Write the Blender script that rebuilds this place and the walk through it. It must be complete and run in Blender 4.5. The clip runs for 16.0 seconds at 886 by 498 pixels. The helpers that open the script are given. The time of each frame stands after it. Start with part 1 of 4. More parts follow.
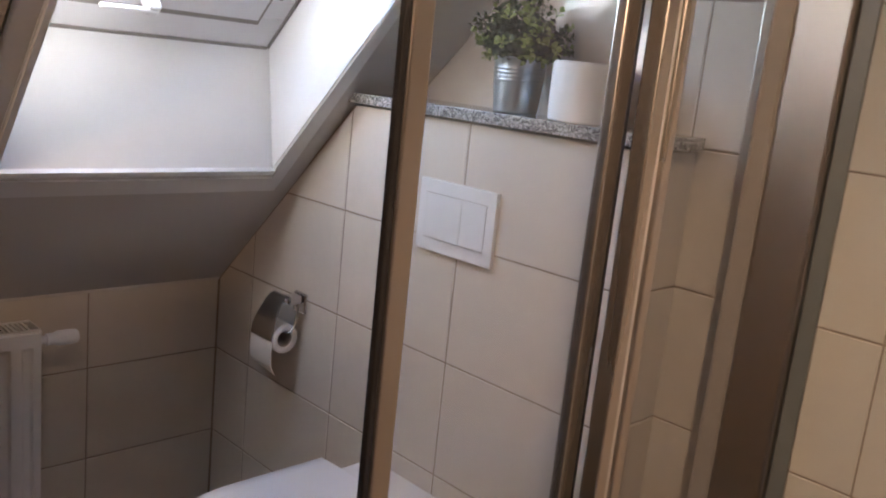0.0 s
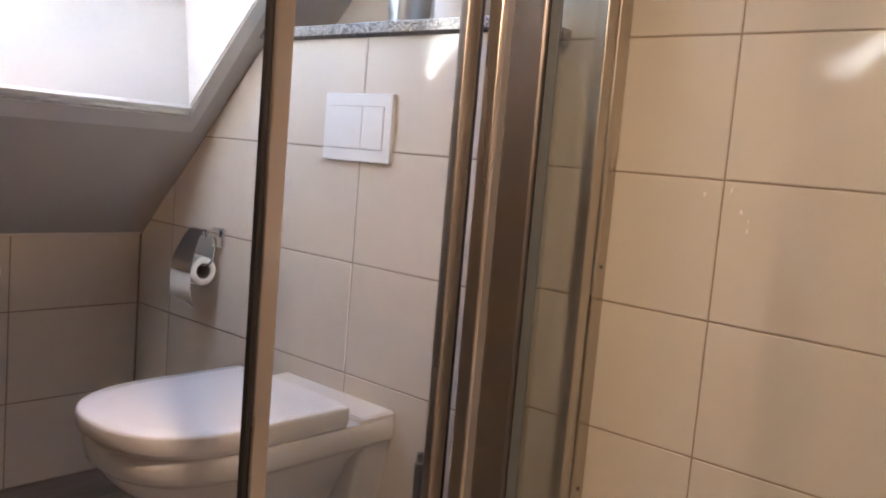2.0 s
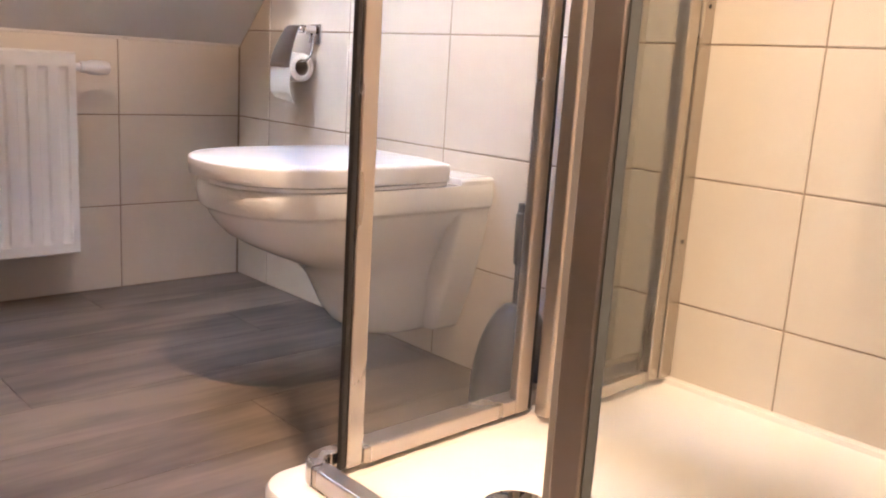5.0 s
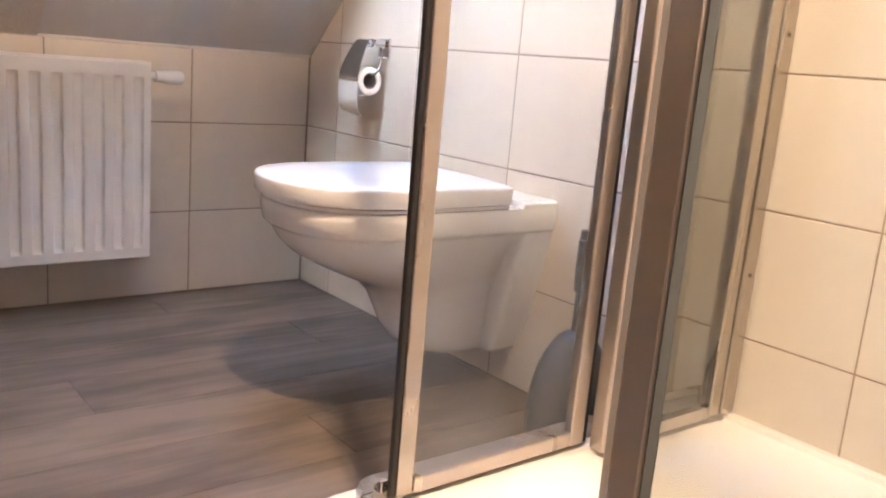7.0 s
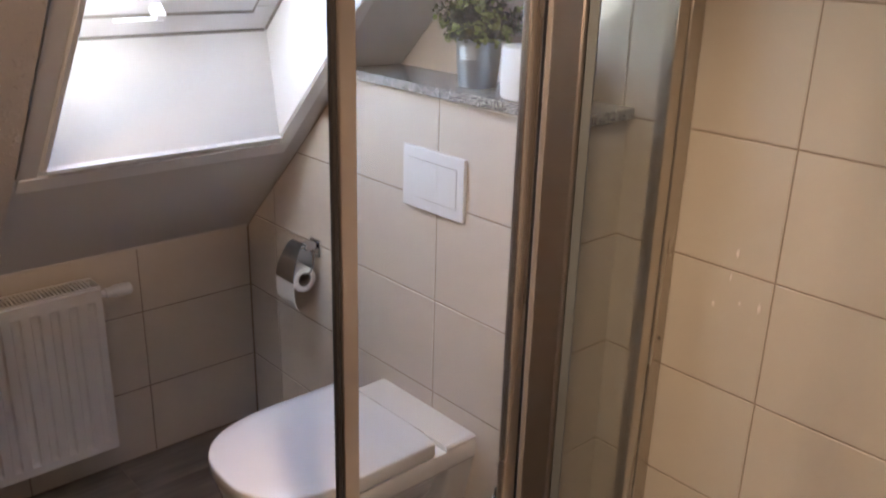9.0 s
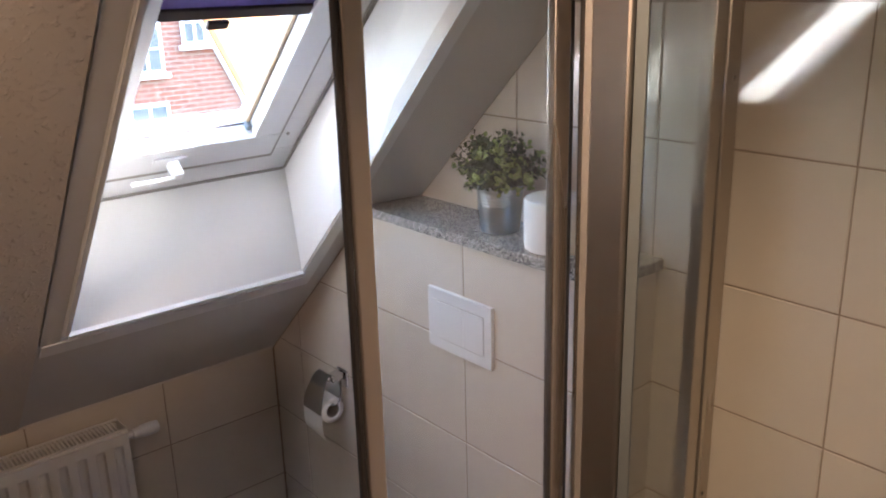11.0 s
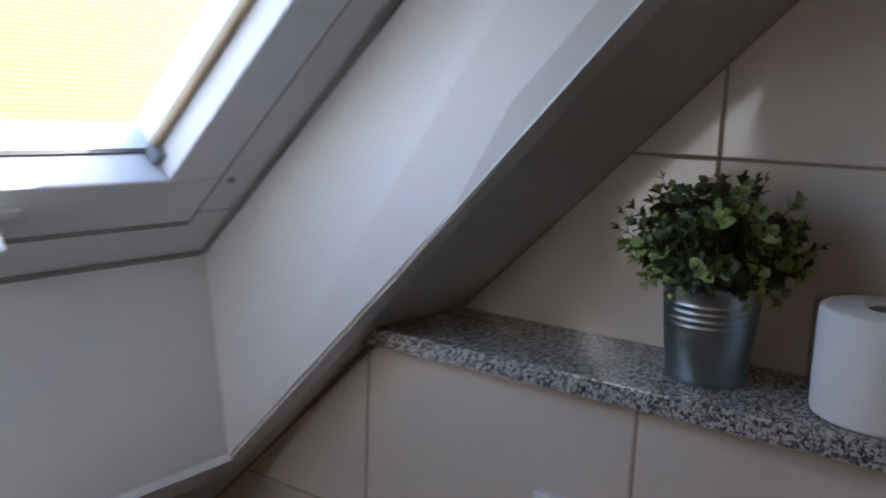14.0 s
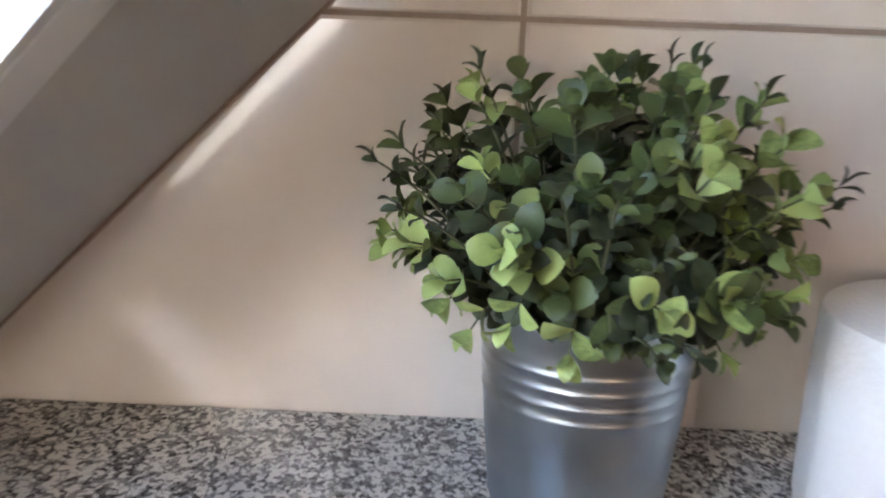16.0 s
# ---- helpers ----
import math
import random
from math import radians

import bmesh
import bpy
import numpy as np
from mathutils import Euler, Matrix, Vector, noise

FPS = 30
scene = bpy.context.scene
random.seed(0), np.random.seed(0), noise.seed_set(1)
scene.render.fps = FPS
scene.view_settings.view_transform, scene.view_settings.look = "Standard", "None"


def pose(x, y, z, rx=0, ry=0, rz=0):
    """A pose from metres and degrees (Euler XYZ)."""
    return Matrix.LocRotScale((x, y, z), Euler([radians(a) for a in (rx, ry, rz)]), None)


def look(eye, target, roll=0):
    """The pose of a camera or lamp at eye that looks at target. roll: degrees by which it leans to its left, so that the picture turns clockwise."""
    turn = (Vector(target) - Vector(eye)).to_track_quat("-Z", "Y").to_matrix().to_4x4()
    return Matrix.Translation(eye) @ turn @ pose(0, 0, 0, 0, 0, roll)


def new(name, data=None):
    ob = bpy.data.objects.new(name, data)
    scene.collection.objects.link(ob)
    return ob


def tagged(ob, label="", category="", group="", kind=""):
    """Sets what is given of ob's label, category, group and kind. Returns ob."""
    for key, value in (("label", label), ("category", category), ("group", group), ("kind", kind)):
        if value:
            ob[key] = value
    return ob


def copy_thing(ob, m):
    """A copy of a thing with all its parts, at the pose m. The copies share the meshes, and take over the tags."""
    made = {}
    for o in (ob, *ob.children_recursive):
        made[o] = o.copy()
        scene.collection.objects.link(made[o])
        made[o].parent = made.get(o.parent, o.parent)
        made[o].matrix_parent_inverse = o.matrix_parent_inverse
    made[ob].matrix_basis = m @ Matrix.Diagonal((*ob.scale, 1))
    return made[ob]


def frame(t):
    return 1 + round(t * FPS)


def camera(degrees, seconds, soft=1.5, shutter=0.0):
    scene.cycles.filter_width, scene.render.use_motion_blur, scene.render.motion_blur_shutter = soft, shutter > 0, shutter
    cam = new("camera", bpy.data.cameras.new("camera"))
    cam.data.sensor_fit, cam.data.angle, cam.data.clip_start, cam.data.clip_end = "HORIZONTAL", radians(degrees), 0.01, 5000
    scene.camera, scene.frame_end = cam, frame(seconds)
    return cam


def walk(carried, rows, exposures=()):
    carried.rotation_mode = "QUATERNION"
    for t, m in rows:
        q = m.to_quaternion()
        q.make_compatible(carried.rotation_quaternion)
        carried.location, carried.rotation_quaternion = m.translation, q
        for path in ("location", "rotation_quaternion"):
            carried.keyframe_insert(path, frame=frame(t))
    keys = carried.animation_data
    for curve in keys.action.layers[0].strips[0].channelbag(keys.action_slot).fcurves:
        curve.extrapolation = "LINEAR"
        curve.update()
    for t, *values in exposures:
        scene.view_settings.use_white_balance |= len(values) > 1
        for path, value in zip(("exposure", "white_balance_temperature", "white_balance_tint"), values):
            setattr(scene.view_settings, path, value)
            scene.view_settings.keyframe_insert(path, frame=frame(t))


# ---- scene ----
cam = camera(55.0, 16.0, soft=2.0, shutter=0.4)
PATH = [
    (0, (-1.202, -2.066, 1.311), (0.185, -0.685, 0.901), 6.0),
    (0.5, (-1.239, -2.131, 1.264), (0.159, -0.764, 0.842), 6.0),
    (1, (-1.259, -2.179, 1.111), (0.153, -0.816, 0.728), 3.5),
    (1.5, (-1.268, -2.248, 1.018), (0.193, -0.91, 0.738), 4.0),
    (2, (-1.277, -2.289, 0.974), (0.22, -0.98, 0.758), 4.8),
    (2.5, (-1.285, -2.295, 0.919), (0.212, -0.989, 0.691), 3.8),
    (3, (-1.289, -2.291, 0.84), (0.193, -0.974, 0.582), 3.2),
    (3.5, (-1.304, -2.29, 0.777), (0.153, -0.96, 0.449), 3.8),
    (4, (-1.306, -2.3, 0.711), (0.101, -0.93, 0.331), 3.4),
    (4.5, (-1.311, -2.314, 0.655), (0.062, -0.914, 0.265), 3.4),
    (4.7, (-1.312, -2.316, 0.648), (0.051, -0.909, 0.246), 3.5),
    (7, (-1.296, -2.304, 0.69), (-0.065, -0.786, 0.266), 4.8),
    (7.5, (-1.264, -2.283, 0.801), (-0.039, -0.744, 0.437), 4.5),
    (8, (-1.25, -2.282, 1.039), (-0.012, -0.755, 0.671), 4.1),
    (8.5, (-1.266, -2.319, 1.336), (-0.012, -0.835, 0.862), 4.6),
    (9, (-1.262, -2.336, 1.546), (-0.003, -0.939, 0.866), 1.6),
    (9.5, (-1.308, -2.374, 1.697), (-0.082, -0.917, 1.086), -0.1),
    (9.7, (-1.311, -2.369, 1.752), (-0.096, -0.892, 1.167), -0.5),
    (11.8, (-1.085, -2.122, 1.774), (0.155, -0.677, 1.163), -1.9),
    (12, (-1.075, -2.085, 1.776), (0.146, -0.619, 1.179), -1.3),
    (12.5, (-1.094, -1.916, 1.671), (0.047, -0.335, 1.225), -0.9),
    (13, (-1.039, -1.692, 1.562), (0.236, -0.159, 1.396), 4.5),
    (13.5, (-0.941, -1.478, 1.512), (0.441, -0.062, 1.218), 3.0),
    (14, (-0.814, -1.236, 1.518), (0.789, -0.086, 1.192), 2.1),
    (14.5, (-0.726, -1.102, 1.54), (1.1, -0.401, 1.122), 1.0),
    (15, (-0.605, -0.975, 1.527), (1.334, -0.717, 1.104), 0.6),
    (15.2, (-0.539, -0.941, 1.518), (1.4, -0.796, 1.05), 0.4),
    (15.5, (-0.431, -0.921, 1.505), (1.493, -0.82, 0.967), -0.7),
    (16, (-0.308, -0.888, 1.474), (1.62, -0.868, 0.942), 2.2),
]
EXPOSURES = [(0.0, 4.6, 6150, 10), (0.5, 4.7, 6150, 10), (1.0, 5.15, 6150, 10), (1.5, 5.25, 6150, 10), (2.0, 5.2, 6150, 10), (2.5, 5.45, 6150, 10), (3.0, 5.66, 6150, 10), (4.5, 6.55, 6150, 10), (7.0, 6.65, 5850, 6), (8.0, 5.9, 5600, 3), (8.5, 5.3, 5750, 6), (9.0, 4.95, 6150, 10), (9.7, 4.87, 6150, 10), (12.0, 4.3, 6150, 10), (12.5, 4.12, 6150, 10), (13.0, 3.52, 5950, 10), (13.5, 3.3, 6000, 10), (14.5, 2.67, 5750, 10), (15.0, 3.05, 6200, 10), (15.5, 3.9, 6750, 10), (16.0, 4.92, 6550, 10)]
walk(cam, [(t, look(eye, target, roll)) for t, eye, target, roll in PATH], EXPOSURES)

# ---- world, sun, large lights ----
world = bpy.data.worlds.new("world")
scene.world = world
world.use_nodes = True
wn = world.node_tree.nodes
sky = wn.new("ShaderNodeTexSky")
sky.sky_type, sky.sun_disc = "NISHITA", False
sky.sun_elevation, sky.sun_rotation = radians(39), radians(92)
sky.dust_density, sky.ozone_density = 2.0, 1.5
wn["Background"].inputs["Strength"].default_value = 0.15
world.node_tree.links.new(sky.outputs["Color"], wn["Background"].inputs["Color"])

sun = new("sun", bpy.data.lights.new("sun", "SUN"))
sun.data.energy, sun.data.angle, sun.data.color = 2.4, radians(0.5), (1.0, 0.94, 0.86)
sun.matrix_world = look((0.77, -0.03, 0.62), (0, 0, 0))

# guides the sky's light through the opening of the skylight
skylamp = new("skylight_portal", bpy.data.lights.new("skylight_portal", "AREA"))
skylamp.data.shape, skylamp.data.size, skylamp.data.size_y = "RECTANGLE", 0.60, 1.0
skylamp.data.cycles.is_portal = True
skylamp.matrix_world = look((-0.393, -0.329 - 0.358 + 0.07, 1.318 + 0.349 + 0.0716), (-0.393, -0.329 - 0.358 - 0.628, 1.318 + 0.349 - 0.644))

twinlamp = new("skylight_portal", bpy.data.lights.new("skylight_portal", "AREA"))
twinlamp.data.shape, twinlamp.data.size, twinlamp.data.size_y = "RECTANGLE", 0.60, 1.0
twinlamp.data.cycles.is_portal = True
twinlamp.matrix_world = look((-2.923, -0.329 - 0.358 + 0.07, 1.318 + 0.349 + 0.0716), (-2.923, -0.329 - 0.358 - 0.628, 1.318 + 0.349 - 0.644))

# unseen warm spots: before the shower, added for the slope, in the room behind
for lamp_place, lamp_aim, lamp_watts, lamp_cone in (((-0.80, -1.84, 2.30), (-0.20, -1.74, 0), 3.6, 84), ((-1.30, -1.80, 2.30), (-1.05, -0.90, 1.92), 4.0, 50), ((-3.3, -1.90, 1.85), (-0.5, -2.1, 0.9), 1.7, 120)):
    lamp = new("unseen_warm_spot", bpy.data.lights.new("unseen_warm_spot", "SPOT"))
    lamp.data.energy, lamp.data.color, lamp.data.shadow_soft_size = lamp_watts, (1.0, 0.66, 0.42), 0.04
    lamp.data.spot_size, lamp.data.spot_blend = radians(lamp_cone), 1.0
    lamp.matrix_world = look(lamp_place, lamp_aim)


# ---- materials ----
def nodes_of(name):
    m = bpy.data.materials.new(name)
    m.use_nodes = True
    nt = m.node_tree
    return m, nt, nt.nodes["Principled BSDF"]


def surface(name, colour, rough=0.5, metal=0.0, vary=0.06, scale=6.0, fine=120.0, bump=0.0, coat=0.0, island=0.0, bump_scale=None, crumbs=False, stretch=(1, 1, 1)):
    """A plain surface with stains at a large scale, grain at a small one and a fine relief."""
    m, nt, b = nodes_of(name)
    n, l = nt.nodes, nt.links
    co = n.new("ShaderNodeTexCoord")
    mp = n.new("ShaderNodeMapping")
    mp.inputs["Scale"].default_value = stretch
    l.new(co.outputs["Object"], mp.inputs["Vector"])
    big, small = n.new("ShaderNodeTexNoise"), n.new("ShaderNodeTexNoise")
    big.inputs["Scale"].default_value, small.inputs["Scale"].default_value = scale, fine
    big.inputs["Detail"].default_value = 5
    for t in (big, small):
        l.new(mp.outputs["Vector"], t.inputs["Vector"])
    add = n.new("ShaderNodeMath")
    add.operation = "MULTIPLY_ADD"
    l.new(small.outputs["Fac"], add.inputs[0])
    add.inputs[1].default_value = 0.4
    l.new(big.outputs["Fac"], add.inputs[2])
    ramp = n.new("ShaderNodeMapRange")
    ramp.inputs["From Min"].default_value, ramp.inputs["From Max"].default_value = 0.4, 1.0
    ramp.inputs["To Min"].default_value, ramp.inputs["To Max"].default_value = 1 - vary, 1 + vary
    l.new(add.outputs[0], ramp.inputs["Value"])
    value = ramp.outputs["Result"]
    if island:
        info = n.new("ShaderNodeObjectInfo")
        r2 = n.new("ShaderNodeMapRange")
        r2.inputs["To Min"].default_value, r2.inputs["To Max"].default_value = 1 - island, 1 + island
        l.new(info.outputs["Random"], r2.inputs["Value"])
        mul = n.new("ShaderNodeMath")
        mul.operation = "MULTIPLY"
        l.new(value, mul.inputs[0])
        l.new(r2.outputs["Result"], mul.inputs[1])
        value = mul.outputs[0]
    mix = n.new("ShaderNodeVectorMath")
    mix.operation = "SCALE"
    mix.inputs[0].default_value = colour
    l.new(value, mix.inputs["Scale"])
    l.new(mix.outputs["Vector"], b.inputs["Base Color"])
    b.inputs["Roughness"].default_value, b.inputs["Metallic"].default_value = rough, metal
    b.inputs["Coat Weight"].default_value = coat
    rr = n.new("ShaderNodeMapRange")
    rr.inputs["To Min"].default_value, rr.inputs["To Max"].default_value = rough * 0.8, min(1, rough * 1.2)
    l.new(big.outputs["Fac"], rr.inputs["Value"])
    l.new(rr.outputs["Result"], b.inputs["Roughness"])
    if bump:
        bn = n.new("ShaderNodeBump")
        bn.inputs["Strength"].default_value, bn.inputs["Distance"].default_value = 1.0, bump
        src = small
        if bump_scale:
            src = n.new("ShaderNodeTexNoise")
            src.inputs["Scale"].default_value, src.inputs["Detail"].default_value = bump_scale, 4
            l.new(mp.outputs["Vector"], src.inputs["Vector"])
        height = src.outputs["Fac"]
        if crumbs:      # scattered raised grains on a flat ground
            cut = n.new("ShaderNodeMapRange")
            cut.interpolation_type = "SMOOTHSTEP"
            cut.inputs["From Min"].default_value, cut.inputs["From Max"].default_value = 0.54, 0.72
            l.new(height, cut.inputs["Value"])
            height = cut.outputs["Result"]
        l.new(height, bn.inputs["Height"])
        l.new(bn.outputs["Normal"], b.inputs["Normal"])
    return m


def glass_pane(name, tint=(0.93, 0.95, 0.94), film=0.0):
    """Clear glass; film: how much of it a thin streaky whitish haze covers."""
    m, nt, b = nodes_of(name)
    n, l = nt.nodes, nt.links
    n.remove(b)
    tr, gl, mx, fr = n.new("ShaderNodeBsdfTransparent"), n.new("ShaderNodeBsdfGlossy"), n.new("ShaderNodeMixShader"), n.new("ShaderNodeLayerWeight")
    tr.inputs["Color"].default_value = (*tint, 1)
    gl.inputs["Roughness"].default_value = 0.02
    fr.inputs["Blend"].default_value = 0.5
    pw, ma = n.new("ShaderNodeMath"), n.new("ShaderNodeMath")
    pw.operation, ma.operation = "POWER", "MULTIPLY_ADD"
    pw.inputs[1].default_value, ma.inputs[1].default_value, ma.inputs[2].default_value = 4.5, 0.9, 0.03
    l.new(fr.outputs["Facing"], pw.inputs[0])
    l.new(pw.outputs[0], ma.inputs[0])
    l.new(ma.outputs[0], mx.inputs[0])
    l.new(tr.outputs[0], mx.inputs[1])
    l.new(gl.outputs[0], mx.inputs[2])
    out = mx.outputs[0]
    if film:
        co, mp, nz, amount = n.new("ShaderNodeTexCoord"), n.new("ShaderNodeMapping"), n.new("ShaderNodeTexNoise"), n.new("ShaderNodeMapRange")
        haze, back, soft, veil = n.new("ShaderNodeBsdfDiffuse"), n.new("ShaderNodeBsdfTranslucent"), n.new("ShaderNodeMixShader"), n.new("ShaderNodeMixShader")
        mp.inputs["Scale"].default_value = (9, 9, 1.6)
        nz.inputs["Scale"].default_value, nz.inputs["Detail"].default_value = 1.0, 5
        amount.inputs["From Min"].default_value, amount.inputs["From Max"].default_value = 0.3, 0.7
        amount.inputs["To Min"].default_value, amount.inputs["To Max"].default_value = film * 0.6, film * 1.4
        haze.inputs["Color"].default_value = back.inputs["Color"].default_value = (0.9, 0.9, 0.9, 1)
        soft.inputs[0].default_value = 0.6
        l.new(co.outputs["Object"], mp.inputs["Vector"])
        l.new(mp.outputs["Vector"], nz.inputs["Vector"])
        l.new(nz.outputs["Fac"], amount.inputs["Value"])
        l.new(haze.outputs[0], soft.inputs[1])
        l.new(back.outputs[0], soft.inputs[2])
        l.new(amount.outputs["Result"], veil.inputs[0])
        l.new(out, veil.inputs[1])
        l.new(soft.outputs[0], veil.inputs[2])
        out = veil.outputs[0]
    l.new(out, n["Material Output"].inputs["Surface"])
    return m


def granite(name):
    m, nt, b = nodes_of(name)
    n, l = nt.nodes, nt.links
    co = n.new("ShaderNodeTexCoord")
    v1, v2, nz = n.new("ShaderNodeTexVoronoi"), n.new("ShaderNodeTexVoronoi"), n.new("ShaderNodeTexNoise")
    v1.inputs["Scale"].default_value, v2.inputs["Scale"].default_value, nz.inputs["Scale"].default_value = 330, 560, 45
    warp = n.new("ShaderNodeTexNoise")
    warp.inputs["Scale"].default_value = 240
    madd = n.new("ShaderNodeVectorMath")
    madd.operation = "MULTIPLY_ADD"
    madd.inputs[1].default_value = (0.006, 0.006, 0.006)
    l.new(co.outputs["Object"], warp.inputs["Vector"])
    l.new(warp.outputs["Color"], madd.inputs[0])
    l.new(co.outputs["Object"], madd.inputs[2])
    for t in (v1, v2):
        l.new(madd.outputs[0], t.inputs["Vector"])
    l.new(co.outputs["Object"], nz.inputs["Vector"])
    s1, s2 = n.new("ShaderNodeSeparateColor"), n.new("ShaderNodeSeparateColor")
    l.new(v1.outputs["Color"], s1.inputs[0])
    l.new(v2.outputs["Color"], s2.inputs[0])
    a = n.new("ShaderNodeMath")
    a.operation = "MULTIPLY_ADD"
    l.new(s2.outputs[0], a.inputs[0])
    a.inputs[1].default_value = 0.45
    l.new(s1.outputs[0], a.inputs[2])
    a2 = n.new("ShaderNodeMath")
    a2.operation = "MULTIPLY_ADD"
    l.new(nz.outputs["Fac"], a2.inputs[0])
    a2.inputs[1].default_value = 0.3
    l.new(a.outputs[0], a2.inputs[2])
    cr = n.new("ShaderNodeValToRGB")
    e = cr.color_ramp.elements
    e[0].position, e[0].color = 0.32, (0.045, 0.043, 0.043, 1)
    e[1].position, e[1].color = 1.35, (0.55, 0.53, 0.50, 1)
    for p, c in ((0.46, 0.065), (0.60, 0.14), (0.85, 0.24), (0.97, 0.36)):
        q = cr.color_ramp.elements.new(p)
        q.color = (c, c * 0.97, c * 0.95, 1)
    l.new(a2.outputs[0], cr.inputs[0])
    l.new(cr.outputs[0], b.inputs["Base Color"])
    b.inputs["Roughness"].default_value = 0.10
    return m


def planks(name):
    """Grey-brown wood-look vinyl, the grain along x."""
    m, nt, b = nodes_of(name)
    n, l = nt.nodes, nt.links
    co, mp, info = n.new("ShaderNodeTexCoord"), n.new("ShaderNodeMapping"), n.new("ShaderNodeObjectInfo")
    mp.inputs["Scale"].default_value = (1.2, 14, 14)
    off = n.new("ShaderNodeVectorMath")
    off.operation = "SCALE"
    off.inputs[0].default_value = (37, 17, 0)
    l.new(info.outputs["Random"], off.inputs["Scale"])
    l.new(co.outputs["Object"], mp.inputs["Vector"])
    l.new(off.outputs["Vector"], mp.inputs["Location"])
    g, big = n.new("ShaderNodeTexNoise"), n.new("ShaderNodeTexNoise")
    g.inputs["Scale"].default_value, g.inputs["Detail"].default_value, g.inputs["Distortion"].default_value = 2.2, 8, 0.6
    big.inputs["Scale"].default_value, big.inputs["Detail"].default_value = 3.0, 4
    mp2 = n.new("ShaderNodeMapping")
    mp2.inputs["Scale"].default_value = (1, 3, 1)
    l.new(co.outputs["Object"], mp2.inputs["Vector"])
    l.new(off.outputs["Vector"], mp2.inputs["Location"])
    l.new(mp.outputs["Vector"], g.inputs["Vector"])
    l.new(mp2.outputs["Vector"], big.inputs["Vector"])
    s = n.new("ShaderNodeMath")
    s.operation = "MULTIPLY_ADD"
    l.new(g.outputs["Fac"], s.inputs[0])
    s.inputs[1].default_value = 0.55
    l.new(big.outputs["Fac"], s.inputs[2])
    s2 = n.new("ShaderNodeMath")
    s2.operation = "MULTIPLY_ADD"
    l.new(info.outputs["Random"], s2.inputs[0])
    s2.inputs[1].default_value = 0.14
    l.new(s.outputs[0], s2.inputs[2])
    cr = n.new("ShaderNodeValToRGB")
    e = cr.color_ramp.elements
    e[0].position, e[0].color = 0.45, (0.036, 0.028, 0.023, 1)
    e[1].position, e[1].color = 1.0, (0.185, 0.152, 0.125, 1)
    q = cr.color_ramp.elements.new(0.72)
    q.color = (0.098, 0.078, 0.064, 1)
    l.new(s2.outputs[0], cr.inputs[0])
    l.new(cr.outputs[0], b.inputs["Base Color"])
    b.inputs["Roughness"].default_value = 0.42
    bn = n.new("ShaderNodeBump")
    bn.inputs["Strength"].default_value, bn.inputs["Distance"].default_value = 0.5, 0.0006
    l.new(g.outputs["Fac"], bn.inputs["Height"])
    l.new(bn.outputs["Normal"], b.inputs["Normal"])
    return m


TILE = surface("cream_glazed_tile", (0.66, 0.60, 0.53), 0.065, vary=0.035, scale=9, fine=60, bump=0.00004, bump_scale=22, island=0.02)
GROUT = surface("grout", (0.29, 0.23, 0.18), 0.9, vary=0.15, bump=0.0004)
PAINT = surface("white_wall_paint", (0.64, 0.62, 0.60), 0.7, vary=0.03, bump=0.0003, fine=200)
# tone of the unseen walls, kept dark to curb bounced light
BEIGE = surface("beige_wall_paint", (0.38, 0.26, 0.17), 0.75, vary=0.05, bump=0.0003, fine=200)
PLASTER = surface("rough_white_plaster", (0.62, 0.56, 0.50), 0.75, vary=0.05, scale=5, bump=0.0024, bump_scale=100, crumbs=True)
BOARD = surface("white_lacquered_board", (0.80, 0.80, 0.80), 0.35, vary=0.02, bump=0.0001)
CERAMIC = surface("white_sanitary_ceramic", (0.80, 0.79, 0.78), 0.08, vary=0.015, coat=0.4)
SEAT = surface("white_duroplast", (0.82, 0.81, 0.82), 0.16, vary=0.012)
PLASTIC = surface("white_plastic", (0.78, 0.78, 0.80), 0.3, vary=0.02)
ENAMEL = surface("white_radiator_enamel", (0.78, 0.77, 0.75), 0.42, vary=0.02)
ACRYL = surface("white_acrylic", (0.80, 0.77, 0.73), 0.14, vary=0.02)
CHROME = surface("chrome", (0.78, 0.78, 0.80), 0.07, 1.0, vary=0.02)
ALU = surface("satin_aluminium", (0.52, 0.475, 0.425), 0.28, 0.95, vary=0.02, scale=1.5, fine=30, stretch=(4, 4, 0.4))
# greyer copy of the chrome: the reflected room's tone is put into its colour
STEEL = surface("greyed_chrome_flap", (0.46, 0.48, 0.51), 0.20, 1.0, vary=0.04)
RUBBER = surface("black_rubber_seal", (0.022, 0.02, 0.02), 0.5, vary=0.1)
GUIDE = surface("beige_blind_guide", (0.42, 0.30, 0.17), 0.4, vary=0.06)
LIPGREY = surface("pale_grey_seal_lip", (0.19, 0.21, 0.215), 0.35, vary=0.06)
SEALGREY = surface("translucent_grey_seal", (0.30, 0.28, 0.26), 0.4, vary=0.08)
ZINC = surface("galvanised_steel", (0.43, 0.48, 0.51), 0.36, 1.0, vary=0.10, scale=20, fine=90)
PAPER = surface("soft_white_paper", (0.88, 0.86, 0.83), 0.95, vary=0.04, bump=0.0006, fine=260)
CARD = surface("grey_cardboard", (0.36, 0.32, 0.28), 0.95, vary=0.1)
DARKPL = surface("dark_grey_plastic", (0.05, 0.052, 0.058), 0.30, vary=0.02)
SILICONE = surface("grey_white_silicone", (0.62, 0.58, 0.54), 0.45, vary=0.06)
GRANITE = granite("speckled_grey_granite")
FLOORWOOD = planks("grey_brown_vinyl_plank")
